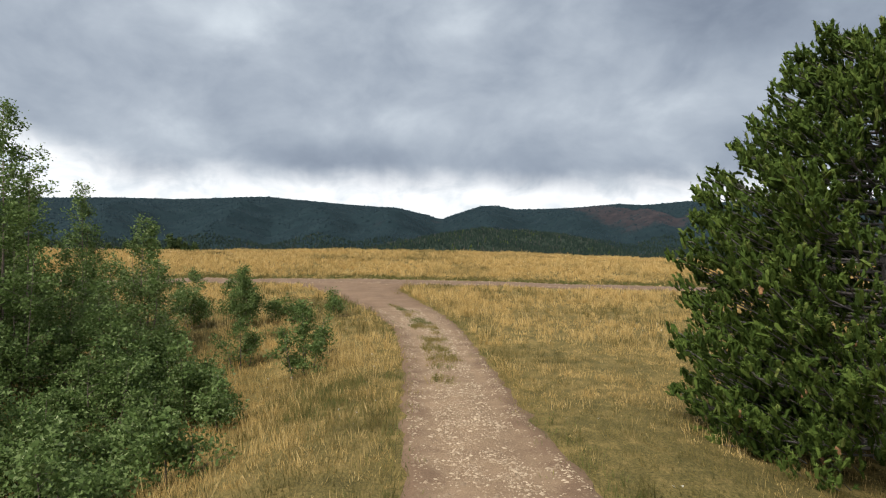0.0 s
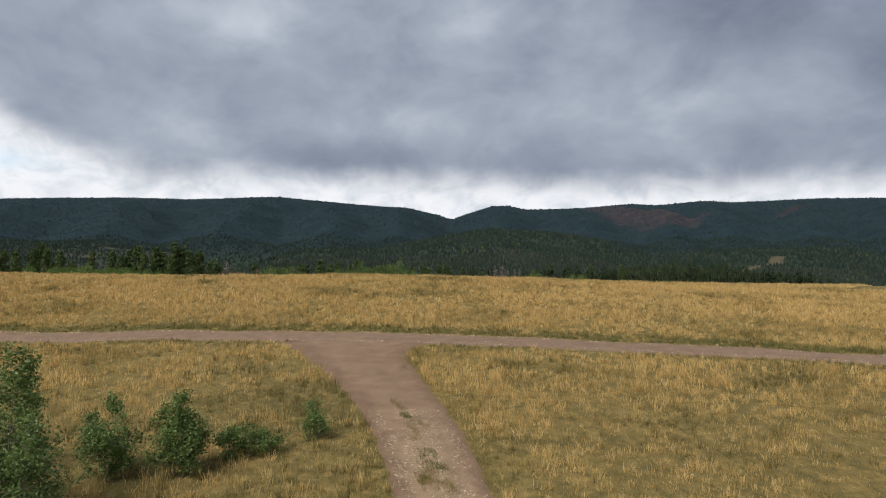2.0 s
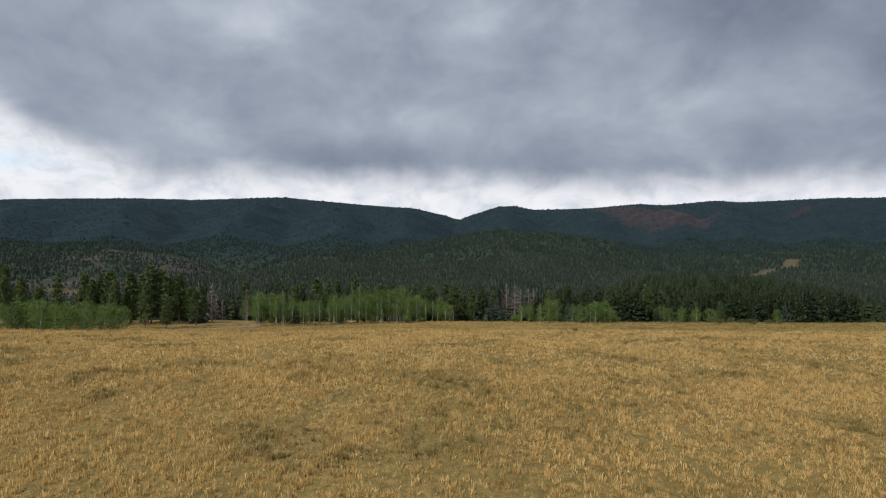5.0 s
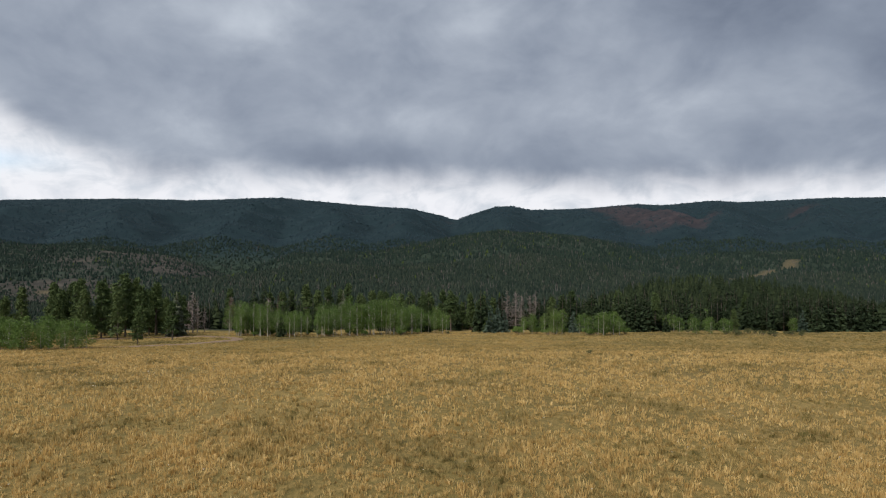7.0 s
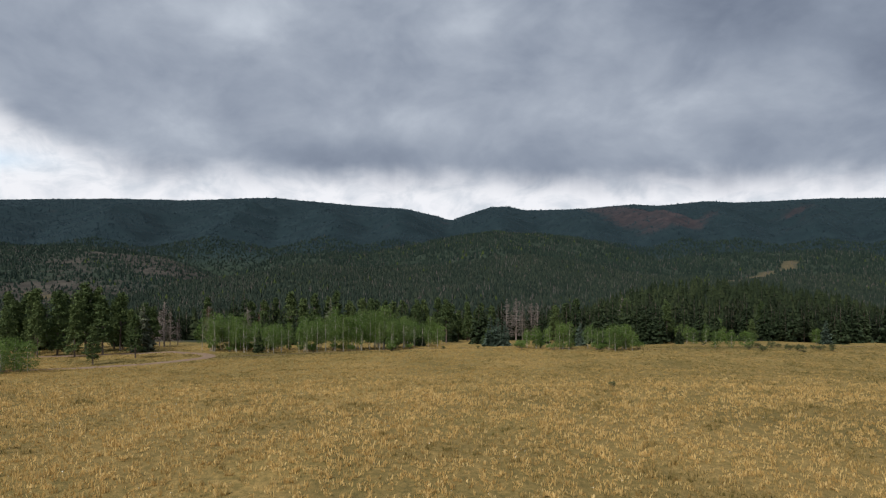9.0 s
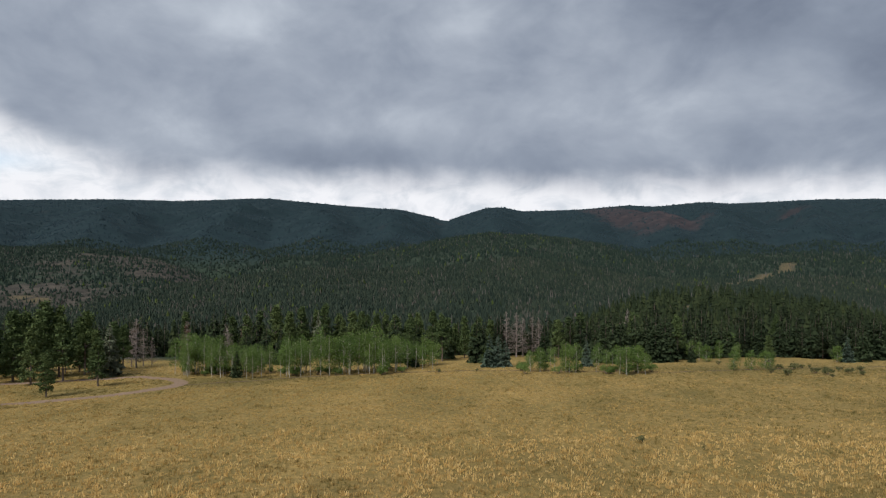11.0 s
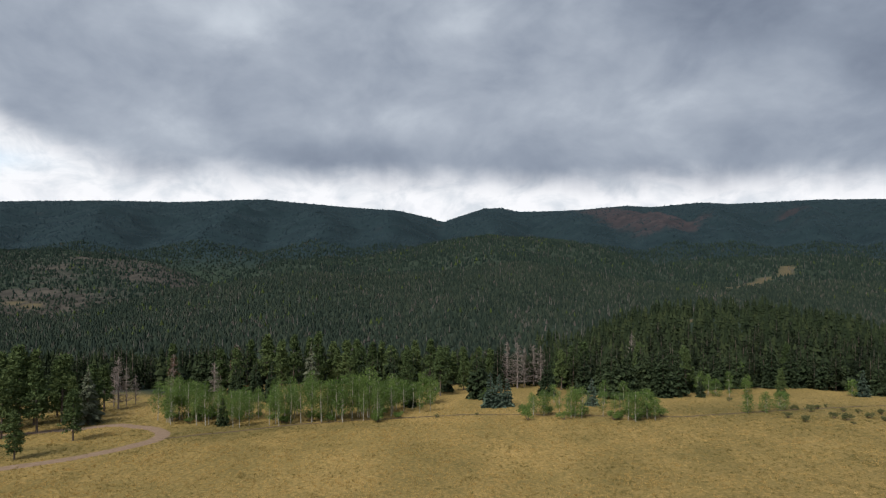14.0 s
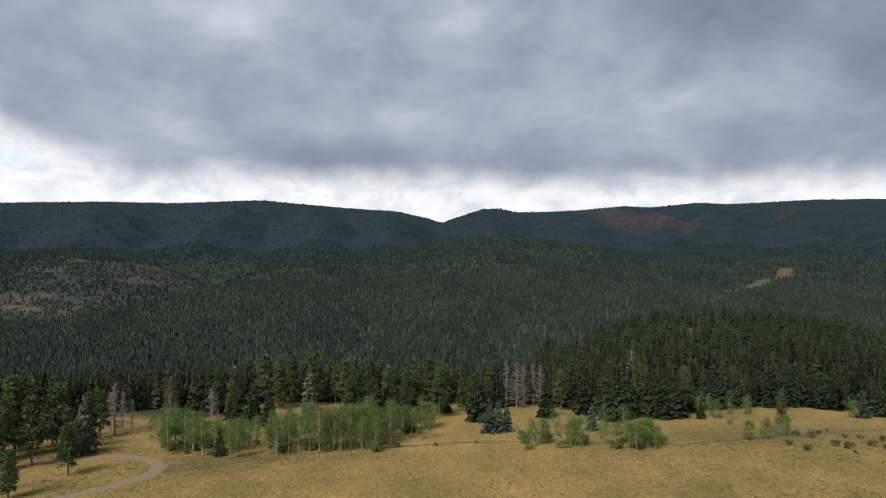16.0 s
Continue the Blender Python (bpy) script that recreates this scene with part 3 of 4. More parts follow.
FAR_GRASS = grass_material("tawny_grass", [(0.0, (0.24, 0.162, 0.053)), (0.5, (0.42, 0.292, 0.102)), (1.0, (0.58, 0.420, 0.165))], [(0.0, (0.090, 0.084, 0.025)), (1.0, (0.27, 0.210, 0.075))], 0.5)
VERGE = grass_material("green_verge_grass", [(0.0, (0.15, 0.13, 0.04)), (1.0, (0.40, 0.30, 0.11))], [(0.0, (0.075, 0.092, 0.026)), (1.0, (0.20, 0.205, 0.064))], 0.5)


def blades(x, y, count, height, width, spread, lean, seed, plume=0.55):
    """Tufts of grass at the points: slim blades, and stalks that widen into seed heads."""
    r = np.random.default_rng(seed)
    n = len(x)
    height, width, spread = (np.broadcast_to(a, (n,)) for a in (height, width, spread))
    z = ground_z(x, y)
    k = np.repeat(np.arange(n), count)
    m = len(k)
    a, q = r.uniform(0, 2 * math.pi, m), np.sqrt(r.uniform(0, 1, m))
    bx, by = x[k] + spread[k] * q * np.cos(a), y[k] + spread[k] * q * np.sin(a)
    h = height[k] * r.uniform(0.55, 1.15, m) * (1.1 - 0.35 * q)
    a2 = a + r.normal(0, 0.8, m)
    out = lean * h * r.uniform(0.1, 1.0, m)
    w = width[k] * r.uniform(0.6, 1.4, m) * 0.5
    f = r.uniform(0, math.pi, m)
    dx, dy = w * np.cos(f), w * np.sin(f)
    base = z[k] - 0.06
    tx, ty, tz = bx + out * np.cos(a2), by + out * np.sin(a2), base + h
    seedy = r.uniform(0, 1, m) < plume
    v = np.empty((m, 3, 3))
    v[:, 0] = np.where(seedy[:, None], np.stack([bx, by, base + 0.15 * h], 1), np.stack([bx - dx, by - dy, base], 1))
    v[:, 1] = np.where(seedy[:, None], np.stack([bx + 0.7 * (tx - bx) + dx, by + 0.7 * (ty - by) + dy, base + 0.7 * h], 1), np.stack([bx + dx, by + dy, base], 1))
    v[:, 2] = np.where(seedy[:, None], np.stack([tx - dx * 0.4, ty - dy * 0.4, tz], 1), np.stack([tx, ty, tz], 1))
    return v.reshape(-1, 3), np.arange(3 * m).reshape(-1, 3), np.repeat(np.clip(r.uniform(0, 0.75, n)[k] + 0.25 * seedy, 0, 1), 3)


def off_roads(x, y, margin=0.0):
    on_track = (np.abs(x - track_x(y)) < np.interp(y, TRACK_Y, TRACK_W) + margin) & (y < 67)
    on_road = np.abs(y - road_y(x)) < 2.35 + margin
    keep = ~(on_track | on_road)
    for line in (smooth_line(LOOP, 80), smooth_line(BRANCH, 120)):
        if (y > 220).any():
            far = y > 220
            dd = np.full(len(x), 99.0)
            dd[far] = np.min(np.hypot(x[far, None] - line[None, :, 0], y[far, None] - line[None, :, 1]), 1)
            keep &= dd > (2.1 if line[0, 0] < -100 else 0.9) + margin
    return keep


def meadow(y0, y1, per_m2, count, height, width, spread, lean, seed, clumped=0.0, back=0.0):
    """Bunch grass between two distances, thinner where the patches are."""
    r = np.random.default_rng(seed)
    half = lambda q: 0.74 * (q - back) + 6
    n = int(per_m2 * (half(y0) + half(y1)) * (y1 - y0))
    y = r.uniform(y0, y1, n * 2)
    y = y[r.uniform(0, half(y1), n * 2) < half(y)][:n]
    # the far stretches run into one another
    y = y + r.normal(0, 1, len(y)) * (0.13 * (y1 - y0) if y0 >= 80 else 0.0)
    x = r.uniform(-1, 1, len(y)) * half(y)
    patch = waves(x, y, 7, 31, 4) + 0.6 * waves(x, y, 34, 32, 3)
    k = off_roads(x, y, 0.1) & (patch + r.normal(0, 0.5, len(x)) > -0.9 + clumped)
    x, y, patch = x[k], y[k], patch[k]
    h = height * (1 + 0.30 * patch) * r.uniform(0.6, 1.25, len(x))
    # the verges and the grazed flat beside the track stay short
    h = h * (0.55 + 0.45 * smoothstep((np.abs(y - road_y(x)) - 2.5) / 5)) * (1 - 0.45 * blob(x, y, 8, 18, 7, 18))
    return blades(x, y, count, np.maximum(h, 0.08), width, spread * r.uniform(0.6, 1.4, len(x)), lean, seed + 1)


def grass_field(name, label, bits, material):
    b = Bag()
    for v, t, _ in bits:
        b.add(v, t)
    me = b.mesh(name, material)
    me.attributes.new("tone", "FLOAT", "POINT").data.foreach_set("value", np.concatenate([c for _, _, c in bits]).astype(np.float32))
    p = np.concatenate(b.v)
    me.attributes.new("lush", "FLOAT", "POINT").data.foreach_set("value", lush_mask(p[:, 0], p[:, 1]).astype(np.float32))
    return stuff(name, me, label, "grass")


grass_field("near_grass", "tall dry golden grass beside the track", [
    meadow(7, 30, 17.0, 11, 0.19, 0.020, 0.22, 0.7, 40, -0.5), meadow(7, 30, 7.0, 17, 0.48, 0.013, 0.18, 0.45, 41, 0.1),
    meadow(30, 52, 3.4, 9, 0.22, 0.032, 0.28, 0.6, 42, -0.5), meadow(30, 52, 4.2, 16, 0.56, 0.026, 0.15, 0.42, 43, 0.2),
    meadow(52, 86, 3.6, 14, 0.62, 0.046, 0.18, 0.42, 45, 0.0)], GRASS)
grass_field("meadow_grass", "golden bunch grass over the open meadow", [
    meadow(80, 130, 2.0, 7, 0.30, 0.06, 0.28, 0.6, 46, -0.6, 15), meadow(86, 130, 3.0, 11, 0.62, 0.10, 0.19, 0.42, 47, 0.0, 15), meadow(130, 215, 1.5, 7, 0.62, 0.17, 0.28, 0.5, 49, 0.0, 42)], GRASS)
grass_field("far_meadow_grass", "shorter tawny grass sloping down to the trees", [meadow(215, 345, 1.0, 7, 0.40, 0.17, 0.42, 0.7, 51, 0.0, 52)], FAR_GRASS)


# ---- trees ----
def clump(bag, centre, size, n, leaf, r, flat=0.7):
    """A loose cluster of small leaf sprays."""
    p = r.normal(0, 1, (n, 3))
    p = p / np.linalg.norm(p, axis=1)[:, None] * (r.uniform(0.25, 1, n) ** 0.5)[:, None] * size
    p[:, 2] *= flat
    a, b = r.normal(0, 1, (2, n, 3))
    a = a / np.linalg.norm(a, axis=1)[:, None] * leaf * r.uniform(0.6, 1.3, n)[:, None]
    b = b / np.linalg.norm(b, axis=1)[:, None] * leaf * r.uniform(0.6, 1.3, n)[:, None]
    c = np.asarray(centre) + p
    v = np.stack([c - a * 0.5, c + a * 0.5, c + b], 1).reshape(-1, 3)
    bag.add(v, np.arange(3 * n).reshape(-1, 3))


def conifer(name, label, height, radius, needles, seed, bare=0.08, whorls=17, boughs=8, sprays=7, taper=1.0, droop=0.25, width=0.30):
    """Whorls of flat drooping boughs, each a fan of needle sprays."""
    r = np.random.default_rng(seed)
    tree = thing(name, label, "tree", "trees along the meadow's edge")
    b = Bag()
    tube(b, [(0, 0, -0.8), (0, 0, height * 0.5), (0, 0, height * 0.97)], [height * 0.014, height * 0.009, 0.02], 6)
    part("trunk", b.mesh("conifer_trunk", BARK, True), tree)
    c = Bag()
    for i in range(whorls):
        f = (i + r.uniform(0.0, 0.7)) / whorls
        z0 = height * (bare + (0.96 - bare) * f)
        level = radius * (1 - f) ** taper * r.uniform(0.85, 1.12) + 0.25
        for k in range(max(4, int(round(boughs * (1 - 0.4 * f))))):
            az = k * 2 * math.pi / boughs + i * 1.1 + r.normal(0, 0.25)
            ln = level * r.uniform(0.72, 1.1)
            d, n = np.array([math.cos(az), math.sin(az), 0]), np.array([-math.sin(az), math.cos(az), 0])
            lift = r.uniform(-0.10, 0.10) + 0.35 * f
            z = z0 + r.normal(0, 0.22)
            q = np.concatenate([r.uniform(0.25, 0.85, sprays - 1), [0.72]])
            turn = r.normal(0, 0.55, sprays) * (q < 0.7)
            way = np.outer(np.cos(turn), d) + np.outer(np.sin(turn), n)
            base = np.outer(q * ln, d) + n * (r.normal(0, 0.10, sprays) * ln)[:, None]
            base[:, 2] = z + q * ln * lift - droop * ln * q ** 2 + r.normal(0, 0.05 * height / whorls * 4, sprays)
            length = ln * r.uniform(0.26, 0.42, sprays)
            tip = base + way * length[:, None]
            tip[:, 2] -= length * (droop + r.uniform(-0.25, 0.3, sprays))
            across = np.cross(way, (0, 0, 1)) * (length * width * r.uniform(0.7, 1.3, sprays))[:, None]
            across[:, 2] += r.normal(0, 0.9, sprays) * length * width
            c.add(np.stack([base - across, base + across, tip], 1).reshape(-1, 3), np.arange(3 * sprays).reshape(-1, 3))
    c.add([(0.2, 0, height * 0.91), (-0.12, 0.17, height * 0.91), (-0.12, -0.17, height * 0.91), (0, 0, height * 1.01)], [(0, 1, 3), (1, 2, 3), (2, 0, 3)])
    part("crown", c.mesh("conifer_crown", needles), tree)
    return tree


def crowned_pine(name, label, height, radius, seed, bare=0.35):
    r = np.random.default_rng(seed)
    tree = thing(name, label, "tree", "trees along the meadow's edge")
    b, c = Bag(), Bag()
    tube(b, [(0, 0, -0.8), (r.normal(0, .15), r.normal(0, .15), height * 0.5), (0, 0, height * 0.95)], [height * 0.017, height * 0.012, 0.04], 6)
    for i in range(84):
        f = r.uniform(0, 1) ** 0.9
        z = height * (bare + (0.97 - bare) * f)
        az, reach = r.uniform(0, 2 * math.pi), radius * (1.06 - f) ** 0.8 * (0.7 + 0.3 * min(1, f * 5)) * r.uniform(0.45, 1.1) + 0.2
        e = np.array([math.cos(az) * reach, math.sin(az) * reach, z + reach * r.uniform(-0.1, 0.3)])
        tube(b, [(0, 0, z - 0.1 * reach), e * (0.6, 0.6, 1)], [0.07, 0.03], 3)
        for j in range(2):
            clump(c, e * (r.uniform(0.45, 1.0), r.uniform(0.45, 1.0), 1) + (0, 0, r.normal(0, 0.25)), radius * 0.25, 17, radius * 0.165, r, 0.65)
    clump(c, (0, 0, height * 0.97), radius * 0.2, 16, radius * 0.2, r, 1.3)
    part("trunk", b.mesh("pine_trunk", BARK, True), tree)
    part("crown", c.mesh("pine_crown", PINE_FAR), tree)
    return tree


def aspen(name, label, height, radius, seed, leaves=ASPEN, bare=0.32, stems=1):
    r = np.random.default_rng(seed)
    tree = thing(name, label, "tree", "aspens along the meadow's edge")
    b, c = Bag(), Bag()
    for s in range(stems):
        o = np.array([r.normal(0, 0.5), r.normal(0, 0.5), 0]) * (stems > 1)
        bend = np.array([r.normal(0, 0.25), r.normal(0, 0.25), 0])
        tube(b, [o - (0, 0, 0.8), o + bend + (0, 0, height * 0.45), o + bend * 0.4 + (0, 0, height * 0.95)], [height * 0.012, height * 0.009, 0.02], 5)
        for i in range(50):
            f = r.uniform(0, 1)
            z = height * (bare + (0.97 - bare) * f)
            reach = radius * math.sin(math.pi * min(1, 0.18 + 0.78 * f)) ** 0.7 * r.uniform(0.3, 1.0)
            az = r.uniform(0, 2 * math.pi)
            e = o + bend * 0.6 + (math.cos(az) * reach, math.sin(az) * reach, z)
            tube(b, [o + bend * 0.7 + (0, 0, z - reach * 0.5), e], [0.02, 0.008], 3)
            clump(c, e, radius * 0.42, 25, 0.33, r, 0.85)
    part("trunk", b.mesh("aspen_trunk", ASPEN_BARK, True), tree)
    part("crown", c.mesh("aspen_crown", leaves), tree)
    return tree


def dead_tree(name, label, height, seed, wood=DEAD_WOOD, reach0=4.6, n=150, rust=0):
    r = np.random.default_rng(seed)
    tree = thing(name, label, "dead tree", "dead trees along the meadow's edge")
    b = Bag()
    tube(b, [(0, 0, -0.8), (0.1, 0, height * 0.5), (0, 0, height)], [height * 0.017, height * 0.012, 0.04], 6)
    part("trunk", b.mesh("dead_trunk", wood, True), tree)
    c = Bag()
    for i in range(n):
        f = r.uniform(0.12, 0.97)
        ln = reach0 * (1.05 - f) ** 0.7 * r.uniform(0.5, 1.1)
        az = r.uniform(0, 2 * math.pi)
        d = np.array([math.cos(az), math.sin(az), 0])
        z = np.array([0, 0, f * height])
        m, e = z + d * ln * 0.55 + (0, 0, -0.08 * ln), z + d * ln + (0, 0, ln * r.uniform(0.0, 0.4))
        tube(c, [z, m, e], [0.08, 0.055, 0.03], 3)
        for k in range(3):
            q = z + (e - z) * r.uniform(0.3, 1)
            w = np.array([r.normal(0, 0.5), r.normal(0, 0.5), r.uniform(-0.3, 0.5)])
            n0 = np.cross(w, (0, 0, 1)) * 0.06
            c.add([q - n0, q + n0, q + w], [(0, 1, 2)])
    part("branchwork", c.mesh("dead_boughs", wood, True), tree)
    if rust:
        c = Bag()
        for i in range(rust):
            f = r.uniform(0.2, 0.95)
            az, q = r.uniform(0, 2 * math.pi), reach0 * (1.05 - f) ** 0.7 * r.uniform(0.3, 1)
            clump(c, (math.cos(az) * q, math.sin(az) * q, f * height), 0.5, 10, 0.4, r)
        part("needles", c.mesh("rust_needles", RUST), tree, "rust-brown dying needles")
    return tree


def plant(protos, spots, seed, size, sink=0.0):
    """Stands each tree of the list on the ground, at its own height and turn."""
    r = np.random.default_rng(seed)
    for i, (x, y, h) in enumerate(spots):
        p, h0 = protos[int(r.integers(len(protos)))]
        k = h / h0
        wide = k * r.uniform(0.85, 1.15) if size else k
        m = Matrix.Translation((x, y, float(ground_z(x, y)) - sink)) @ Matrix.Rotation(r.uniform(0, 6.28), 4, "Z") @ Matrix.Diagonal((wide, wide, k, 1))
        copy_thing(p, m)


def spots(text):
    return [tuple(float(v) for v in s.split()) for s in text.split(",")]


def scatter(n, x0, x1, y0, y1, apart, lo, hi, ok, seed):
    r = np.random.default_rng(seed)
    got = []
    for _ in range(n * 12):
        x, y = r.uniform(x0, x1), r.uniform(y0, y1)
        if ok(x, y) and all((x - a) ** 2 + (y - b) ** 2 > apart ** 2 for a, b, _ in got):
            got.append((x, y, r.uniform(lo, hi)))
            if len(got) == n:
                break
    return got


def put_away(protos):
    for p, _ in protos:
        for o in (*p.children_recursive, p):
            bpy.data.objects.remove(o)


r = rng
SPRUCES = [(conifer("spruce", "dark green spruce at the meadow's edge", 20, 4.4, SPRUCE, 100 + i, 0.03 + 0.04 * (i % 2), 24, 10, 9, 0.85, 0.28, 0.42), 20) for i in range(4)]
PINES = [(crowned_pine("pine", "tall pine with an open olive-green crown", 20, 4.5, 120 + i, 0.08 + 0.05 * i), 20) for i in range(4)]
BLUES = [(conifer("blue_spruce", "dense blue-grey spruce at the meadow's edge", 10, 2.3, BLUE, 140 + i, 0.02, 22, 12, 11, 0.75, 0.18, 0.40), 10) for i in range(2)]
PALES = [(conifer("fir", "pale grey-green fir with drooping boughs", 19, 4.2, PALE, 150, 0.06, 20, 10, 11, 0.85, 0.35, 0.34), 19)]
ASPENS = [(aspen("aspen", "slim aspen with a pale trunk and green leaves", 12, 2.8, 160 + i, ASPEN, 0.20 + 0.05 * i), 12) for i in range(4)]
ROUNDS = [(aspen("aspen", "small round aspen with leaves almost to the ground", 7, 2.5, 166 + i, ASPEN, 0.12), 7) for i in range(2)]
DEADS = [(dead_tree("dead_conifer", "bare grey dead conifer among live trees", 18, 170 + i), 18) for i in range(3)]
RUSTS = [(dead_tree("dying_conifer", "dying conifer with rust-brown needles", 18, 175, rust=60), 18)]

plant(PINES, spots("-100 277 11.5, -97 297 13.6, -114 322 20.1, -123 316 24.1, -123 327 9.8, -112 344 15.5, -107 390 20.3, -86 386 19, -83 419 20.9, -73 410 23, -66 406 20.2, -63 418 23.2, -52 418 24.7, -39 417 20.8, -44 422 17.2, -28 425 19.5, -20 421 17.6, -1 415 21.2, 4 424 16.8, 15 417 14.6, 10 428 15.2, 57 413 16.7, 63 413 18.4, 66 404 20.1, 141 382 10.2, 138 376 11, 103 384 18.9, -136 335 21, -142 338 20, -118 300 17, -112 306 19, -127 306 21, -132 318 20, -106 313 15, -141 302 15, -121 332 18, -149 318 18, -187 320 24, -159 330 21"), 1, True)
plant(SPRUCES, spots("-95 390 22.8, -90 390 24.9, -30 417 12.8, -12 420 14.5, -13 434 18.4, 17 371 20.2, 46 381 16.5, -63 316 9.3, -8 347 10.6, 69 371 20.6, 76 375 21.3, 84 380 19.3, 88 380 18.6, 91 376 20.5, 97 376 18.8, 141 409 14.5, 149 411 15.6, 153 413 23.5, 167 396 16.7, 177 399 17.6, 178 377 17.3, 105 374 8.5, 104 407 19.8, 136 416 19.2, 167 413 17.9, 170 408 16.9, -142 325 19, -128 352 16, -120 345 15"), 2, True)
plant(PALES, spots("-52 400 20.8, -105 320 17.8"), 3, True)
plant(BLUES, spots("20 346 12.3, 23 346 11.7, 26 348 10.2, 56 349 9.9, 169 373 10.7"), 4, False)
plant(DEADS, spots("-110 350 18.3, -114 355 14.6, -109 361 11.2, -111 358 14.4, 33 408 20.9, 37 404 20.3, 41 411 18.4, 46 416 19.1, 48 409 18.7, 103 455 21.1, 75 397 8.1, -78 354 15.8"), 5, True)
plant(ROUNDS, spots("102 329 6.2, 108 330 6.6, 116 336 6.4, 121 342 5.6, 44 322 8.6, 61 317 8.4, 66 320 8.8, 35 326 7.2, 165 374 6.8, 20 352 7, 112 376 7, 128 384 6, -6 352 8, -1 356 9, -10 346 9"), 18, True)
plant(ROUNDS, spots("-128 252 8.5, -122 248 8, -117 254 9, -112 249 8.2, -108 255 8.6, -103 252 7.6, -125 258 9, -115 260 8.4, -106 246 7, -132 262 9, -119 243 7.5, -138 256 9"), 22, True)
plant(RUSTS, spots("-84 401 19.9, -105 386 16.8"), 6, True)
plant(ASPENS, spots("-81 321 13.7, -86 325 11.7, -75 321 13, -79 325 12.7, -71 317 11.2, -68 316 13.2, -64 316 10.8, -59 313 8.8, -57 313 9.3, -55 316 9, -49 316 8.3, -46 315 9.7, -43 317 10.9, -40 318 12, -37 319 15.3, -34 319 13.1, -31 321 10.2, -28 321 13.5, -25 321 14.1, -23 324 13.7, -20 324 15.7, -16 334 10.7, -14 343 12.3, -2 357 9.2, 1 364 7.8, 33 338 6.2, 35 325 8.1, 44 356 7.1, 43 322 10.3, 46 321 9.7, 62 355 8.5, 57 323 7.5, 71 361 7.7, 61 315 9.6, 66 319 9.1, 111 381 8.3, 139 412 11.3, 166 375 6.6"), 7, True)
plant(PINES, scatter(26, -235, -145, 262, 345, 6, 13, 21, lambda x, y: y > 215 - 0.35 * x, 66), 15, True)
plant(ROUNDS, [(float(a), float(b), float(h)) for a, b, h in zip(r.uniform(-150, -104, 16), r.uniform(238, 262, 16), r.uniform(7, 10, 16))], 8, True)


plant(SPRUCES, spots("62 386 19, 68 383 17, 73 384 21, 80 386 18, 86 388 21, 93 387 19, 100 390 20, 108 391 17, 96 382 15, 79 380 16, 116 397 18, 124 399 19, 132 401 18, 148 402 20, 157 403 19, 165 404 18, 174 395 20, 183 392 18, 190 388 20, 197 390 19, 205 386 20, 213 389 18"), 16, True)
plant(PINES, spots("-130 300 18, -120 318 22, -117 330 20, -108 329 17, -138 312 22, -146 322 21, -70 424 21, -57 424 22, -47 428 20, -35 424 21, -24 430 20, -8 426 20, 6 418 18, 20 402 18, 26 412 17, 55 398 17, 88 396 20, 110 404 18, 160 412 19"), 17, True)
LOW_SPRUCES = [(conifer("spruce", "dark green spruce in the forest", 17, 3.7, DEEP, 180 + i, 0.06, 17, 7, 6, 0.85, 0.25, 0.46), 17) for i in range(4)]
LOW_PINES = [(conifer("pine", "olive-green pine in the forest", 17, 3.6, DEEP, 190 + i, 0.16, 15, 7, 6, 0.6, 0.05, 0.50), 17) for i in range(3)]
plant(ASPENS, scatter(16, -30, 2, 330, 362, 2.4, 8, 12, lambda x, y: y < 345 + 0.5 * (x + 30), 67), 19, True)
plant(SPRUCES, scatter(14, -98, 22, 366, 400, 5.0, 13, 20, lambda x, y: not -58 < x < -30, 68), 20, True)
plant(PINES, scatter(12, -100, 22, 372, 404, 5.0, 15, 20, lambda x, y: not -58 < x < -34, 69), 21, True)
stand = scatter(66, -84, -12, 316, 336, 1.6, 7.5, 13.0, lambda x, y: y > 317 + 0.0 * x + (4 if -62 < x < -50 else 0) and y < 331 + 0.12 * (x + 84), 63)
plant(ASPENS, stand, 13, True)
plant(ASPENS, scatter(12, 30, 72, 316, 332, 2.0, 5, 9, lambda x, y: True, 64) + scatter(7, 95, 170, 372, 392, 6.0, 6, 10, lambda x, y: True, 65), 14, True)
behind = scatter(170, -175, 75, 392, 490, 4.4, 14, 21, lambda x, y: y > (430 if -75 < x < 20 else 398), 61)
plant(LOW_PINES, behind[::2], 9, True)
plant(LOW_SPRUCES, behind[1::2], 10, True)
knoll = scatter(230, 60, 400, 384, 540, 5.2, 12, 19, lambda x, y: 0.18 < x / (y - 122) < 0.80 and y > 392 + 8 * math.sin(x / 17.0) and float(cover_masks(np.array([x]), np.array([y]))[2][0]) < 0.3, 62)
plant(LOW_PINES, knoll[::2], 11, True)
plant(LOW_SPRUCES, knoll[1::2], 12, True)
for group in (LOW_SPRUCES, LOW_PINES, ROUNDS, SPRUCES, PINES, BLUES, PALES, ASPENS, DEADS, RUSTS):
    put_away(group)


# ---- far woods ----
def woods(name, label, n, d0, d1, size, material, seed, keep, slim=0.24, u0=-0.85, u1=0.85, layers=2):
    r = np.random.default_rng(seed)
    d = np.sqrt(r.uniform(d0 ** 2, d1 ** 2, n))
    u = r.uniform(u0, u1, n)
    x, y = u * d, d + 122
    k = keep(x, y, r.uniform(0, 1, n))
    x, y = x[k], y[k]
    n = len(x)
    h = size * r.uniform(0.6, 1.25, n)
    z = ground_z(x, y) - 0.8
    sides = 5 if layers < 4 else 7
    w = np.arange(sides) * 2 * math.pi / sides
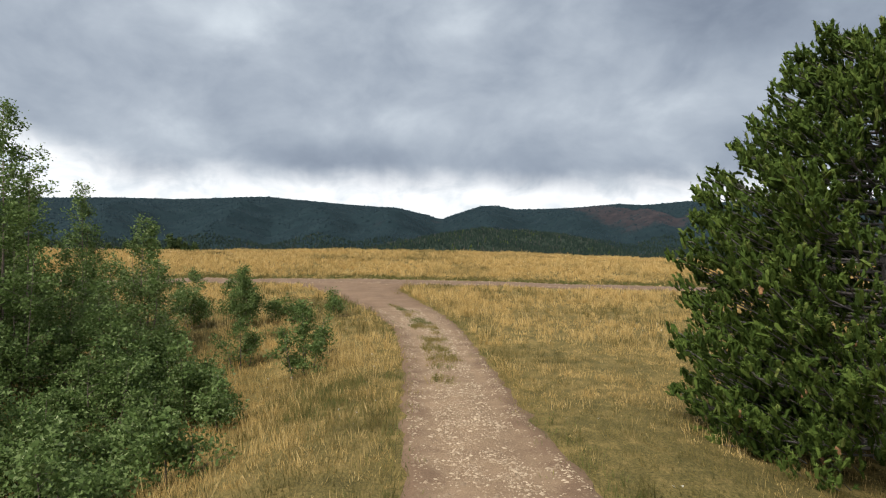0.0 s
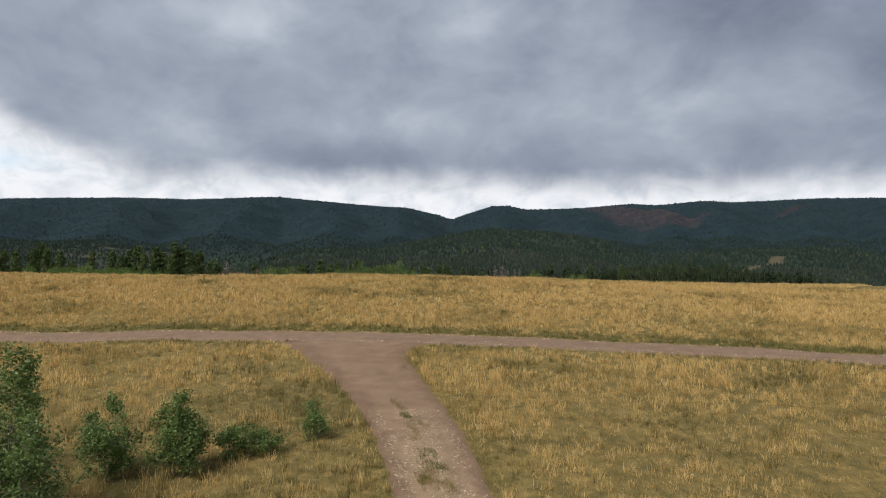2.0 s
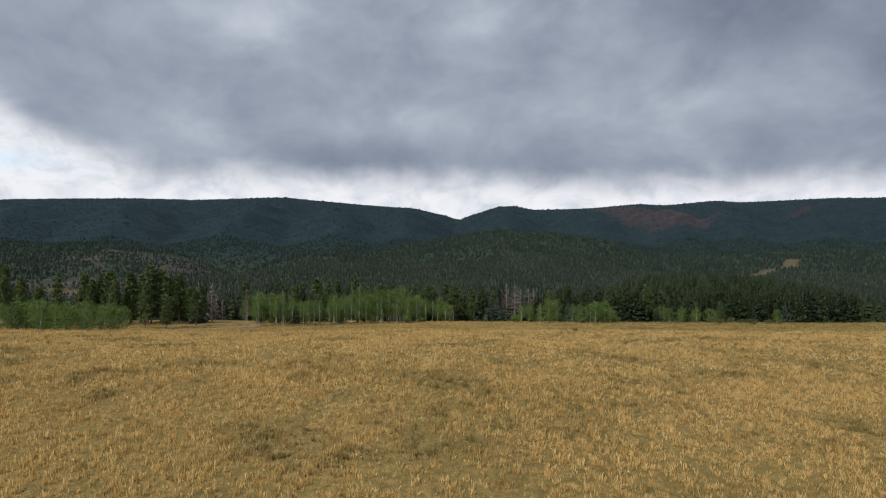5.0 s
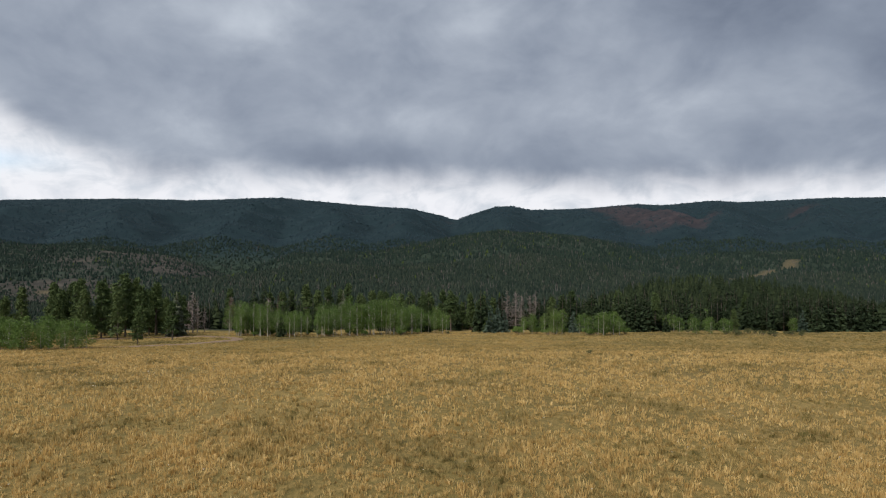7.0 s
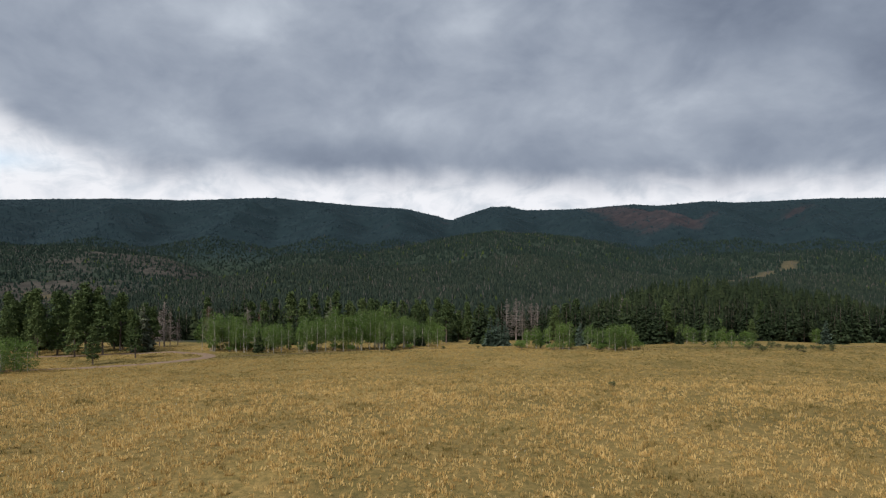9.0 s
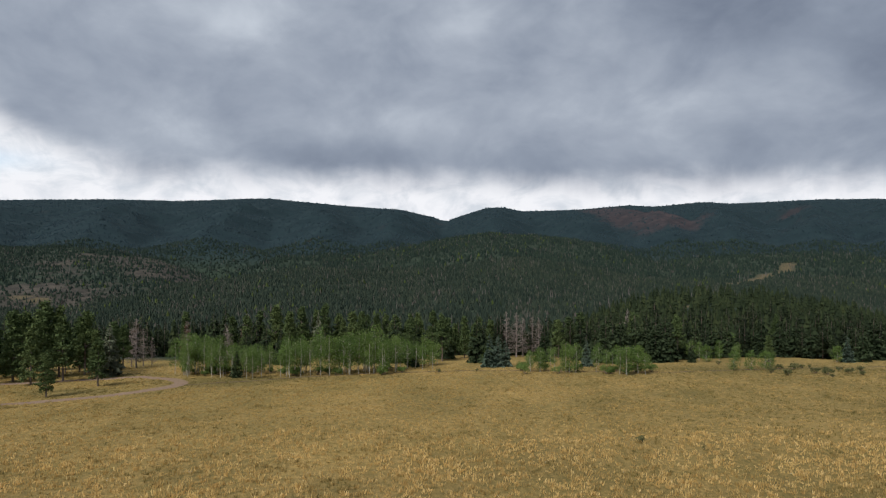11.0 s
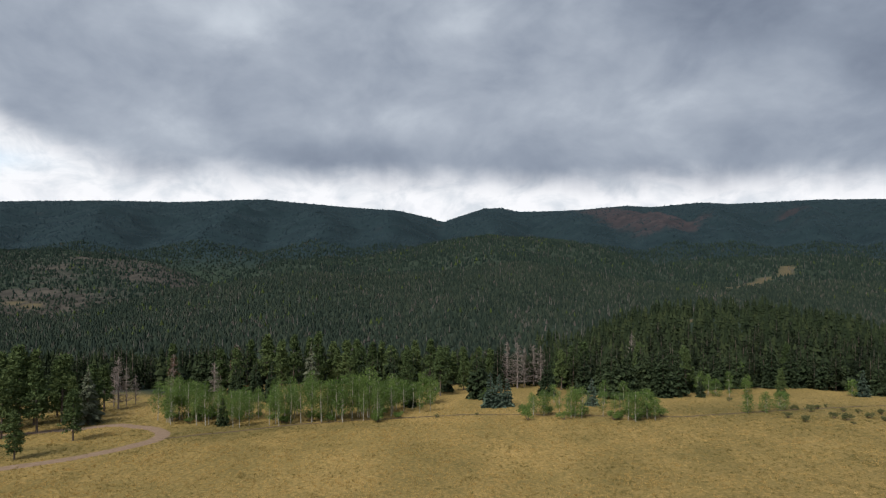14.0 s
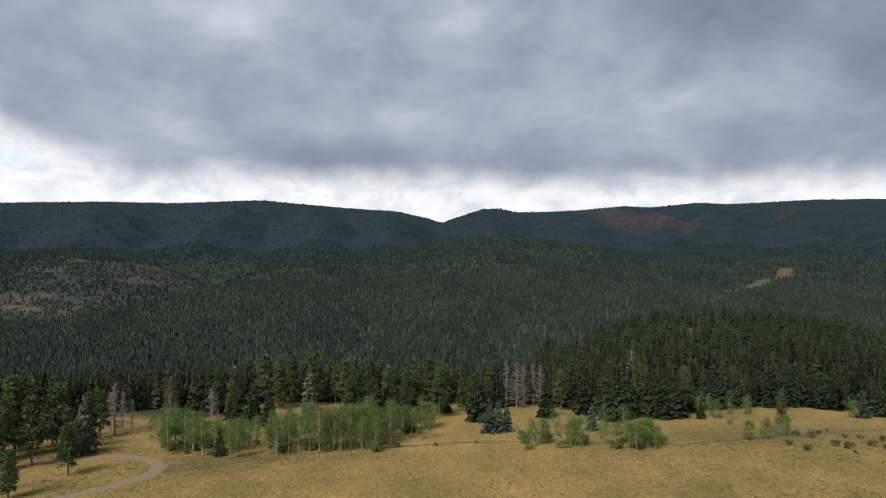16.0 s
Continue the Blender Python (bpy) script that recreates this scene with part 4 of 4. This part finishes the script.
    v = np.empty((n, layers, sides + 1, 3))
    for j in range(layers):
        q = j / layers
        a = w[None] + r.uniform(0, 6.28, (n, 1)) + r.normal(0, 0.2, (n, sides))
        rad = (h * slim * (1 - 0.85 * q ** 1.2))[:, None] * (r.uniform(0.7, 1.25, (n, sides)) if layers < 4 else r.uniform(0.3, 1.3, (n, sides)))
        v[:, j, :sides, 0] = x[:, None] + rad * np.cos(a)
        v[:, j, :sides, 1] = y[:, None] + rad * np.sin(a)
        v[:, j, :sides, 2] = z[:, None] + h[:, None] * (0.10 + 0.85 * q + r.uniform(-0.07, 0.07, (n, sides)) * 2 / layers)
        v[:, j, sides] = np.stack([x, y, z + h * min(1.0, 0.10 + 0.85 * q + 1.25 / layers)], 1)
    fan = np.array([(k, (k + 1) % sides, sides) for k in range(sides)])
    t = (fan[None] + (np.arange(n * layers) * (sides + 1))[:, None, None]).reshape(-1, 3)
    me = tri_mesh(name, v.reshape(-1, 3), t, material)
    tone = np.clip(r.uniform(0, 1, n) + 0.28 * waves(x, y, 240, seed + 40, 4), 0, 1)
    me.attributes.new("tone", "FLOAT", "POINT").data.foreach_set("value", np.repeat(tone, layers * (sides + 1)).astype(np.float32))
    return stuff(name, me, label, "forest")


def in_forest(x, y, r):
    f, b, s = cover_masks(x, y)
    d = y - 122
    return (f > 0.5) & (r > 0.72 * b) & (s < 0.3) & ~((x / d > 0.16) & (d < 600) & (x / d < 0.8))


woods("knoll_woods", "green conifers crowding the forested knoll", 2600, 300, 760, 15, KNOLL, 76, lambda x, y, r: (cover_masks(x, y)[0] > 0.5) & (cover_masks(x, y)[2] < 0.3) & (r > 0.1), 0.22, 0.16, 0.85, 7)
woods("edge_woods", "green conifers crowding behind the aspens", 1000, 285, 400, 15, KNOLL, 79, lambda x, y, r: cover_masks(x, y)[0] > 0.5, 0.21, -0.62, 0.2, 7)
woods("valley_woods", "dark conifer forest filling the valley", 8000, 360, 660, 11.5, HAZED_VALLEY, 71, in_forest, 0.24)
woods("slope_woods", "dark conifer forest over the lower slopes", 52000, 660, 1500, 7.2, HAZED_VALLEY, 70, in_forest, 0.38, layers=1)
woods("hill_woods", "dark conifer forest over the near hills", 44000, 1500, 2700, 9, HAZED_HILL, 72, in_forest, 0.36, layers=1)
woods("mountain_woods", "dark conifer forest on the far mountains", 26000, 2600, 4300, 7, HAZED_RANGE, 73, in_forest, 0.6, layers=1)
woods("hill_aspens", "light green aspens scattered through the forest", 5200, 600, 2500, 9, LIGHT_ASPEN, 74, lambda x, y, r: in_forest(x, y, r) & (waves(x, y, 260, 77, 3) + 0.8 * blob(x / (y - 122), y - 122, -0.23, 1150, 0.06, 250) + 0.5 * blob(x / (y - 122), y - 122, 0.02, 1900, 0.08, 350) > 0.42), 0.36, layers=1)
woods("dead_woods", "grey dead conifers standing in the forest", 6500, 600, 2500, 12, SNAG, 75, lambda x, y, r: (cover_masks(x, y)[0] > 0.5) & (waves(x, y, 300, 78, 3) > -0.15), 0.05, layers=1)


# ---- the pine beside the track ----
PINE_NEAR = leaf_material("foxtail_needles", [(0.0, (0.019, 0.033, 0.006)), (0.4, (0.048, 0.080, 0.014)), (0.8, (0.090, 0.129, 0.025)), (1.0, (0.148, 0.172, 0.047))], 0.8, 0.12, 0.65, True)
CONE = bark_material("resinous_cone", (0.13, 0.06, 0.025), (0.34, 0.18, 0.08), 30, 1)
GREY_LIMB = bark_material("silver_grey_limb", (0.055, 0.048, 0.045), (0.17, 0.155, 0.148), 14, 0.6)


def brush(bag, p, d, length, radius, n, r):
    """A plump rounded shoot: a stout core bristling with short needles."""
    d = d / np.linalg.norm(d)
    a = np.cross(d, (0.2, 0.1, 0.97))
    a /= np.linalg.norm(a) + 1e-9
    b = np.cross(d, a)
    w = np.arange(3) * 2.0944 + r.uniform(0, 2)
    ring = np.outer(np.cos(w), a) + np.outer(np.sin(w), b)
    s = r.uniform(0, 1, n)
    w = r.uniform(0, 2 * math.pi, n)
    out = np.outer(np.cos(w), a) + np.outer(np.sin(w), b)
    base = p + np.outer(s * length, d) + out * radius * 0.12
    tip = base + out * (radius * r.uniform(0.6, 0.95, n))[:, None] + np.outer(radius * r.uniform(0.3, 0.8, n), d)
    side = np.cross(out, d) * (radius * 0.17)
    v = np.concatenate([p + ring * radius * 0.32, p + d * length * 0.75 + ring * radius * 0.48, [p + d * length * 0.95], np.stack([base - side, base + side, tip], 1).reshape(-1, 3)])
    t = [(k, (k + 1) % 3, 3 + k) for k in range(3)] + [((k + 1) % 3, 3 + (k + 1) % 3, 3 + k) for k in range(3)] + [(3 + k, 3 + (k + 1) % 3, 6) for k in range(3)]
    bag.add(v, np.concatenate([t, 7 + np.arange(3 * n).reshape(-1, 3)]))


def foxtail_pine(x0, y0, height, seed):
    r = np.random.default_rng(seed)
    tree = thing("pine", "bushy dark green pine with brown cones beside the track", "tree", at=(x0, y0, float(ground_z(x0, y0))))
    wood, crown, cones = Bag(), Bag(), []
    trunk = np.array([(0, 0, -0.5), (0.1, 0, 2.2), (-0.1, 0.1, 4.6), (0.05, 0, 7), (0, 0, height * 0.97)])
    tube(wood, trunk, [0.24, 0.2, 0.15, 0.09, 0.03], 9)
    shell = lambda z: np.interp(z, [0.2, 2.1, 2.9, 3.3, 4.2, 5.1, 6.2, 6.6, 7.5, 8.0, 8.4, 9.0, 9.4, 9.9], [4.3, 4.5, 4.8, 4.5, 4.55, 4.35, 4.1, 3.1, 2.95, 2.5, 2.2, 1.9, 1.4, 0.6])
    count = 175
    for i in range(count):
        # upswept boughs, their outer half thick with finger-like shoots
        tip_z = height * (0.03 + 0.95 * (i + r.uniform(0, 1)) / count)
        az = i * 2.399 + r.normal(0, 0.25)
        ln = float(shell(tip_z)) * (r.uniform(0.92, 1.03) if i % 3 else r.uniform(0.68, 0.86))
        d = np.array([math.cos(az), math.sin(az), 0])
        n = np.array([-d[1], d[0], 0])
        q = np.array([0, 0, max(tip_z - 0.30 * ln, 0.3)])
        up = tip_z - q[2]
        path = np.array([q, q + d * ln * 0.4 + (0, 0, 0.10 * up), q + d * ln * 0.75 + (0, 0, 0.42 * up), q + d * ln + (0, 0, up)])
        tube(wood, path, [0.038, 0.030, 0.02, 0.01], 4)
        for j in range(int(4 + ln * 2.4)):
            f = 1.0 if j == 0 else 0.36 + 0.62 * r.uniform(0, 1) ** 0.75
            p = np.array([np.interp(f, [0, 0.4, 0.75, 1], path[:, k]) for k in range(3)])
            side = (-1) ** j * r.uniform(0.45, 1.0) * (j > 0)
            dd = d * r.uniform(0.35, 0.8) + n * side + (0, 0, r.uniform(0.0, 0.45))
            reach = (0.22 + 0.95 * (1.12 - f)) * r.uniform(0.6, 1.1) * (0.45 + 0.14 * ln)
            e = p + dd * reach
            e[2] = max(e[2], 0.15)
            m = (p + e) / 2 - (0, 0, 0.07 * reach)
            tube(wood, [p, m, e], [0.02, 0.014, 0.008], 3)
            for k in range(9):
                h = 1.0 if k < 3 else r.uniform(0.35, 1.0)
                o = p * (1 - h) + e * h + r.normal(0, 0.07, 3) + (0, 0, r.uniform(-0.10, 0.05))
                sd = dd * 0.40 + d * 0.25 + (0, 0, r.uniform(0.5, 1.5)) + r.normal(0, 0.33, 3)
                brush(crown, o, sd, r.uniform(0.15, 0.26), r.uniform(0.072, 0.098), 10, r)
            if r.uniform() < 0.04:
                cones.append(e + d * 0.14 - (0, 0, 0.06))
    # short shoots fill the crown between the boughs
    for i in range(2300):
        z = height * (0.03 + 0.9 * r.uniform(0, 1) ** 1.25)
        az, q = r.uniform(0, 2 * math.pi), float(shell(z)) * (0.22 + 0.76 * r.uniform(0, 1) ** 0.6)
        d = np.array([math.cos(az), math.sin(az), 0])
        e = d * q + (0, 0, z)
        tube(wood, [e - d * 0.5 - (0, 0, 0.25), e], [0.016, 0.008], 3)
        for k in range(5):
            brush(crown, e + r.normal(0, 0.10, 3), d * 0.5 + (0, 0, r.uniform(0.4, 1.4)) + r.normal(0, 0.36, 3), r.uniform(0.15, 0.26), r.uniform(0.072, 0.098), 10, r)
    part("trunk", wood.mesh("foxtail_pine_wood", GREY_LIMB, True), tree, "grey-barked trunk and crooked limbs")
    me = crown.mesh("foxtail_pine_crown", PINE_NEAR)
    me.attributes.new("tone", "FLOAT", "POINT").data.foreach_set("value", np.repeat(r.uniform(0, 1, len(crown.v)), [len(v) for v in crown.v]).astype(np.float32))
    part("crown", me, tree)
    b = bmesh.new()
    bmesh.ops.create_uvsphere(b, u_segments=8, v_segments=7, radius=0.5)
    for v in b.verts:
        v.co.x *= 0.075 * (1 + 0.25 * math.sin(v.co.z * 22)) * 1.3
        v.co.y *= 0.075 * (1 + 0.25 * math.sin(v.co.z * 22)) * 1.3
        v.co.z *= 0.19
    me = bpy.data.meshes.new("pine_cone")
    b.to_mesh(me)
    b.free()
    me.materials.append(CONE)
    for p in cones[:44]:
        c = part("cone", me, tree, "hanging brown cone")
        c.location = p
        c.rotation_euler = (r.normal(0, 0.4), r.normal(0, 0.4), 0)
    return tree


foxtail_pine(10.05, 17.5, 9.7, 501)


# ---- aspen saplings and shrubs beside the track ----
def sapling(name, label, x, y, height, radius, leaves, seed, leaf=0.085, low=0.0, pointed=1.0):
    """Several thin stems carrying loose leaves of their own."""
    r = np.random.default_rng(seed)
    ob = thing(name, label, "shrub" if height < 4.5 else "tree", "aspen saplings by the track", (x, y, float(ground_z(x, y))))
    b = Bag()
    tips = []
    stems = max(2, int(radius * 4.5))
    for i in range(stems):
        az, q = r.uniform(0, 6.28), radius * 0.75 * math.sqrt(r.uniform(0, 1))
        o = np.array([math.cos(az) * q, math.sin(az) * q, 0])
        h = height * (1 - 0.45 * (q / radius) ** pointed) * r.uniform(0.65, 1.0) if i else height
        top = o * 1.15 * (1 if i else 0) + (r.normal(0, 0.1), r.normal(0, 0.1), h)
        tube(b, [o * 0.6 * (1 if i else 0) - (0, 0, 0.2), o * (1 if i else 0) + (0, 0, h * 0.5), top], [0.018 + 0.004 * h, 0.012 + 0.002 * h, 0.005], 4)
        for k in range(int((5 + 3.0 * h) * (2.6 if i == 0 and height > 5 else 1.0))):
            f = r.uniform(low + 0.10, 0.98)
            p = (o * (1 if i else 0)) * (1 - f) + top * f if f > 0.5 else o * (1 if i else 0) + (0, 0, h * f)
            p = np.array([p[0], p[1], h * f])
            reach = (0.30 + 0.52 * radius) * (1.05 - f) ** 0.55 * r.uniform(0.4, 1.1)
            a2 = r.uniform(0, 6.28)
            e = p + (math.cos(a2) * reach, math.sin(a2) * reach, reach * r.uniform(0.1, 0.7))
            tube(b, [p, e], [0.008, 0.004], 3)
            tips.append((p, e))
    part("stem", b.mesh("sapling_stems", BARK, True), ob)
    tips = np.array(tips)
    k = r.integers(0, len(tips), leaves)
    f = r.uniform(0.45, 1.12, leaves)[:, None]
    c = tips[k, 0] * (1 - f) + tips[k, 1] * f + r.normal(0, 0.13, (leaves, 3))
    c[:, 2] = np.maximum(c[:, 2], 0.08)
    a = r.normal(0, 1, (leaves, 3)) * (1, 1, 0.7)
    a = a / np.linalg.norm(a, axis=1)[:, None]
    n = r.normal(0, 1, (leaves, 3))
    w = np.cross(a, n)
    w = w / np.linalg.norm(w, axis=1)[:, None]
    s = (leaf * r.uniform(0.6, 1.25, leaves))[:, None]
    v = np.stack([c - a * s * 0.55 + w * s * 0.45, c + a * s * 0.6, c - a * s * 0.45 - w * s * 0.5], 1).reshape(-1, 3)
    t = np.arange(3 * leaves).reshape(-1, 3)
    part("leaves", tri_mesh("sapling_leaves", v, t, SAPLING), ob)
    return ob


TALL = "young aspen with loose green leaves in dry grass"
BUSHY = "dense green aspen shrub in dry grass"
THIN = "thin leafy aspen sapling in dry grass"
for i, (name, x, y, h, rad, n) in enumerate([
        ("aspen_tree", -13.9, 24.8, 9.8, 2.5, 11500), ("aspen_tree", -14.9, 27.4, 7.4, 2.2, 6400), ("aspen_tree", -15.4, 32.5, 7.0, 1.2, 2600), ("aspen_tree", -16.5, 27.5, 6.0, 1.9, 4200),
        ("shrub", -12.9, 32.6, 5.6, 2.0, 4600), ("shrub", -11.2, 25.6, 4.0, 2.0, 4600), ("shrub", -14.2, 21.3, 4.4, 2.2, 4600),
        ("shrub", -9.4, 22.4, 2.9, 1.7, 3600), ("shrub", -7.5, 23.3, 2.4, 1.0, 1500), ("shrub", -11.4, 18.6, 3.2, 2.0, 4200),
        ("shrub", -8.6, 18.0, 2.1, 1.3, 2600), ("shrub", -13.4, 16.6, 3.4, 1.9, 3600), ("shrub", -6.9, 19.6, 1.6, 0.9, 1300),
        ("shrub", -12.3, 37.4, 2.7, 1.15, 1900), ("shrub", -9.7, 37.3, 2.9, 1.3, 2500), ("shrub", -8.0, 39.4, 1.25, 1.0, 1000),
        ("sapling", -5.8, 42.2, 1.55, 0.6, 480), ("sapling", -7.9, 30.5, 2.0, 0.9, 700), ("shrub", -4.7, 27.2, 2.5, 0.75, 1000),
        ("sapling", -4.6, 30.2, 1.5, 0.45, 220), ("shrub", -10.2, 28.6, 2.6, 1.3, 2000), ("shrub", -16.6, 37.5, 3.4, 1.6, 2400), ("shrub", -18.5, 33.0, 4.2, 2.0, 3200),
        ("shrub", -10.2, 15.2, 2.4, 1.5, 2400), ("shrub", -7.4, 16.4, 1.5, 1.1, 1300), ("shrub", -5.9, 21.4, 1.5, 0.8, 700), ("shrub", -8.6, 25.8, 2.4, 1.2, 1600), ("sapling", -5.4, 16.6, 1.4, 0.8, 700), ("shrub", -6.7, 14.6, 1.7, 1.1, 1300), ("shrub", -9.0, 13.4, 2.3, 1.4, 1800)]):
    sapling(name, TALL if h > 4.5 else BUSHY if n > 1200 else THIN, x, y, h * 1.05, rad * 1.2, int(n * 3.3), 600 + i)


# ---- bushes along the far edge ----
def low_bush(name, label, x, y, height, material, seed):
    r = np.random.default_rng(seed)
    ob = thing(name, label, "shrub", "shrubs at the meadow's edge", (x, y, float(ground_z(x, y))))
    b, c = Bag(), Bag()
    for i in range(12 if height < 4 else 30):
        az, q = r.uniform(0, 6.28), height * 0.62 * math.sqrt(r.uniform(0, 1))
        e = np.array([math.cos(az) * q, math.sin(az) * q, height * r.uniform(0.35, 0.8)])
        tube(b, [(0, 0, -0.2), e], [0.05, 0.02], 3)
        clump(c, e, height * 0.26, 46, min(height * 0.13, 0.34), r, 0.85)
    part("stem", b.mesh("bush_stems", BARK, True), ob)
    part("leaves", c.mesh("bush_leaves", material), ob)


r = np.random.default_rng(88)
for i in range(44):
    x = r.uniform(-86, -8) if i < 30 else r.uniform(28, 72)
    y = r.uniform(317, 334)
    low_bush("aspen_bush", "leafy green undergrowth below the aspens", x, y, r.uniform(1.8, 3.4), ASPEN, 800 + i)
SAGE = leaf_material("grey_green_brush", [(0.0, (0.05, 0.06, 0.025)), (0.6, (0.10, 0.11, 0.045)), (1.0, (0.17, 0.17, 0.08))], 0.7, 0.2, 0.3)
for i, (x, y, h) in enumerate(spots("121 336 1.9, 124 332 2.4, 130 338 1.5, 124 319 2.1, 126 316 2.5, 138 329 1.4, 135 319 2.1, 143 325 1.8, 135 332 1.3, 112 314 2.2, 136 343 1.3, 110 320 1.7, 30 341 1.5, 1 323 1.1, 14 327 0.9, 110 360 1.4, 137 315 1.7, 124 310 1.0, 32 210 1.1, 40 205 0.5")):
    low_bush("brush", "low grey-green brush on the dry meadow", x, y, h, SAGE, 720 + i)


# ---- verges, stones, flowers ----
def strip(n, x, y, count, h, w, seed, spread=0.15):
    return blades(np.asarray(x, float), np.asarray(y, float), count, h, w, spread, 0.6, seed, 0.15)


r = np.random.default_rng(91)
cy = np.concatenate([r.uniform(21, 40, 36), r.uniform(40, 49, 9)])
cx = track_x(cy) - 0.1 + r.normal(0, 0.24, 45)
which = r.integers(0, 45, 1100)
yy = cy[which] + r.normal(0, 0.42, 1100)
mid_strip = strip(0, cx[which] + track_x(yy) - track_x(cy[which]) + r.normal(0, 0.11, 1100), yy, 11, 0.30, 0.022, 94, 0.1)
ye = r.uniform(9, 60, 1500)
se = r.choice([-1, 1], 1500)
edge_strip = strip(0, track_x(ye) + se * (np.interp(ye, TRACK_Y, TRACK_W) + 0.15 - np.abs(r.normal(0, 0.28, 1500)) * r.choice([1, -1], 1500)), ye, 7, 0.25, 0.018, 95)
xv = r.uniform(-75, 75, 2600)
yv = road_y(xv) + 2.6 + np.abs(r.normal(0, 2.2, 2600))
far_verge = strip(0, xv, yv, 8, 0.36, 0.05, 96, 0.22)
xg, yg = r.normal(-3.0, 0.8, 420), r.normal(21.2, 1.8, 420)
green_patch = strip(0, xg, yg, 10, 0.34, 0.016, 97)
xc, yc = r.normal(-2.0, 0.45, 170), r.normal(60.2, 1.6, 170)
corner = strip(0, xc, yc, 9, 0.30, 0.03, 98, 0.18)
grass_field("verge_grass", "short green grass along the track and road", [mid_strip, edge_strip, far_verge, green_patch, corner], VERGE)

m, t, b = shader("pale_limestone")
t.links.new(ramp(t, per_island(t), [(0.0, (0.17, 0.115, 0.070)), (0.5, (0.28, 0.205, 0.130)), (1.0, (0.42, 0.33, 0.225))]), b.inputs["Base Color"])
b.inputs["Roughness"].default_value = 0.9
bump(t, b, noise_tex(t, place(t), 60, 4), 0.5, 0.01)
STONE = m
OCTA = np.array([(1, 0, 0), (0.5, 0.87, 0), (-0.5, 0.87, 0), (-1, 0, 0), (-0.5, -0.87, 0), (0.5, -0.87, 0), (0, 0, 1), (0, 0, -0.5)])
OCTA_T = np.array([(i, (i + 1) % 6, 6) for i in range(6)])


def stones(n, seed):
    r = np.random.default_rng(seed)
    y = 9 + 38 * r.uniform(0, 1, n) ** 1.6
    s = r.normal(0, 0.55, n)
    x = track_x(y) + s * np.interp(y, TRACK_Y, TRACK_W)
    k = waves(x, y, 3.0, 98, 3) + r.normal(0, 0.5, n) > -0.35
    k &= np.abs(s) < 0.86
    x, y, s = x[k], y[k], s[k]
    n = len(x)
    size = np.minimum(0.010 + r.exponential(0.0095, n) + 0.0004 * y, 0.075)
    v = OCTA[None] * r.uniform(0.6, 1.35, (n, 8, 1)) * np.stack([size, size * r.uniform(0.5, 1, n), size * 0.45], 1)[:, None]
    a = r.uniform(0, 6.28, n)
    c, q = np.cos(a)[:, None], np.sin(a)[:, None]
    out = np.stack([v[..., 0] * c - v[..., 1] * q + x[:, None], v[..., 0] * q + v[..., 1] * c + y[:, None], v[..., 2] + (ground_z(x, y) + 0.048 + 0.03 * (1 - s ** 2) - 0.06 * np.exp(-((np.abs(s) - 0.5) / 0.22) ** 2))[:, None]], -1)
    tt = (OCTA_T[None] + (np.arange(n) * 8)[:, None, None]).reshape(-1, 3)
    return tri_mesh("gravel", out.reshape(-1, 3), tt, STONE)


stuff("gravel", stones(36000, 99), "pale broken stones strewn over the track", "gravel")


def road_pebbles(n, seed):
    r = np.random.default_rng(seed)
    x = r.uniform(-45, 50, n)
    s = np.where(r.uniform(0, 1, n) < 0.75, r.choice([-1, 1], n) * np.clip(r.normal(0.9, 0.12, n), 0, 1.12), r.uniform(-0.9, 0.9, n))
    y = np.interp(x, ROAD_X, ROAD_Y) + 2.15 * s
    size = np.minimum(0.025 + r.exponential(0.022, n), 0.13)
    v = OCTA[None] * r.uniform(0.6, 1.35, (n, 8, 1)) * np.stack([size, size * r.uniform(0.5, 1, n), size * 0.5], 1)[:, None]
    z = ground_z(x, y) + np.where(np.abs(s) > 0.97, 0.0, 0.075)
    v = v + np.stack([x, y, z], 1)[:, None]
    return tri_mesh("pebbles", v.reshape(-1, 3), (OCTA_T[None] + (np.arange(n) * 8)[:, None, None]).reshape(-1, 3), STONE)


stuff("pebbles", road_pebbles(5000, 101), "small stones along the edges of the dirt road", "gravel")


m, t, b = shader("white_flower")
b.inputs["Base Color"].default_value = (0.75, 0.74, 0.66, 1)
b.inputs["Roughness"].default_value = 0.8
r = np.random.default_rng(111)
fy = np.concatenate([r.uniform(12, 50, 1400), r.uniform(86, 200, 5200)])
fx = r.uniform(-0.8, 0.8, len(fy)) * fy
k = (waves(fx, fy, 11, 112, 3) > 0.35) & off_roads(fx, fy, 0.3)
v, tt, _ = blades(fx[k], fy[k], 1, 0.05, 0.05, 0.05, 1.2, 113)
v = v.reshape(-1, 3, 3)
size = np.where(fy[k] > 60, 2.0, 0.9)[:, None, None]
v = v.mean(1, keepdims=True) + (v - v.mean(1, keepdims=True)) * size + (0, 0, 0.38)
stuff("wildflowers", tri_mesh("wildflowers", v.reshape(-1, 3), tt, m), "small white wildflowers among the grass", "flowers")
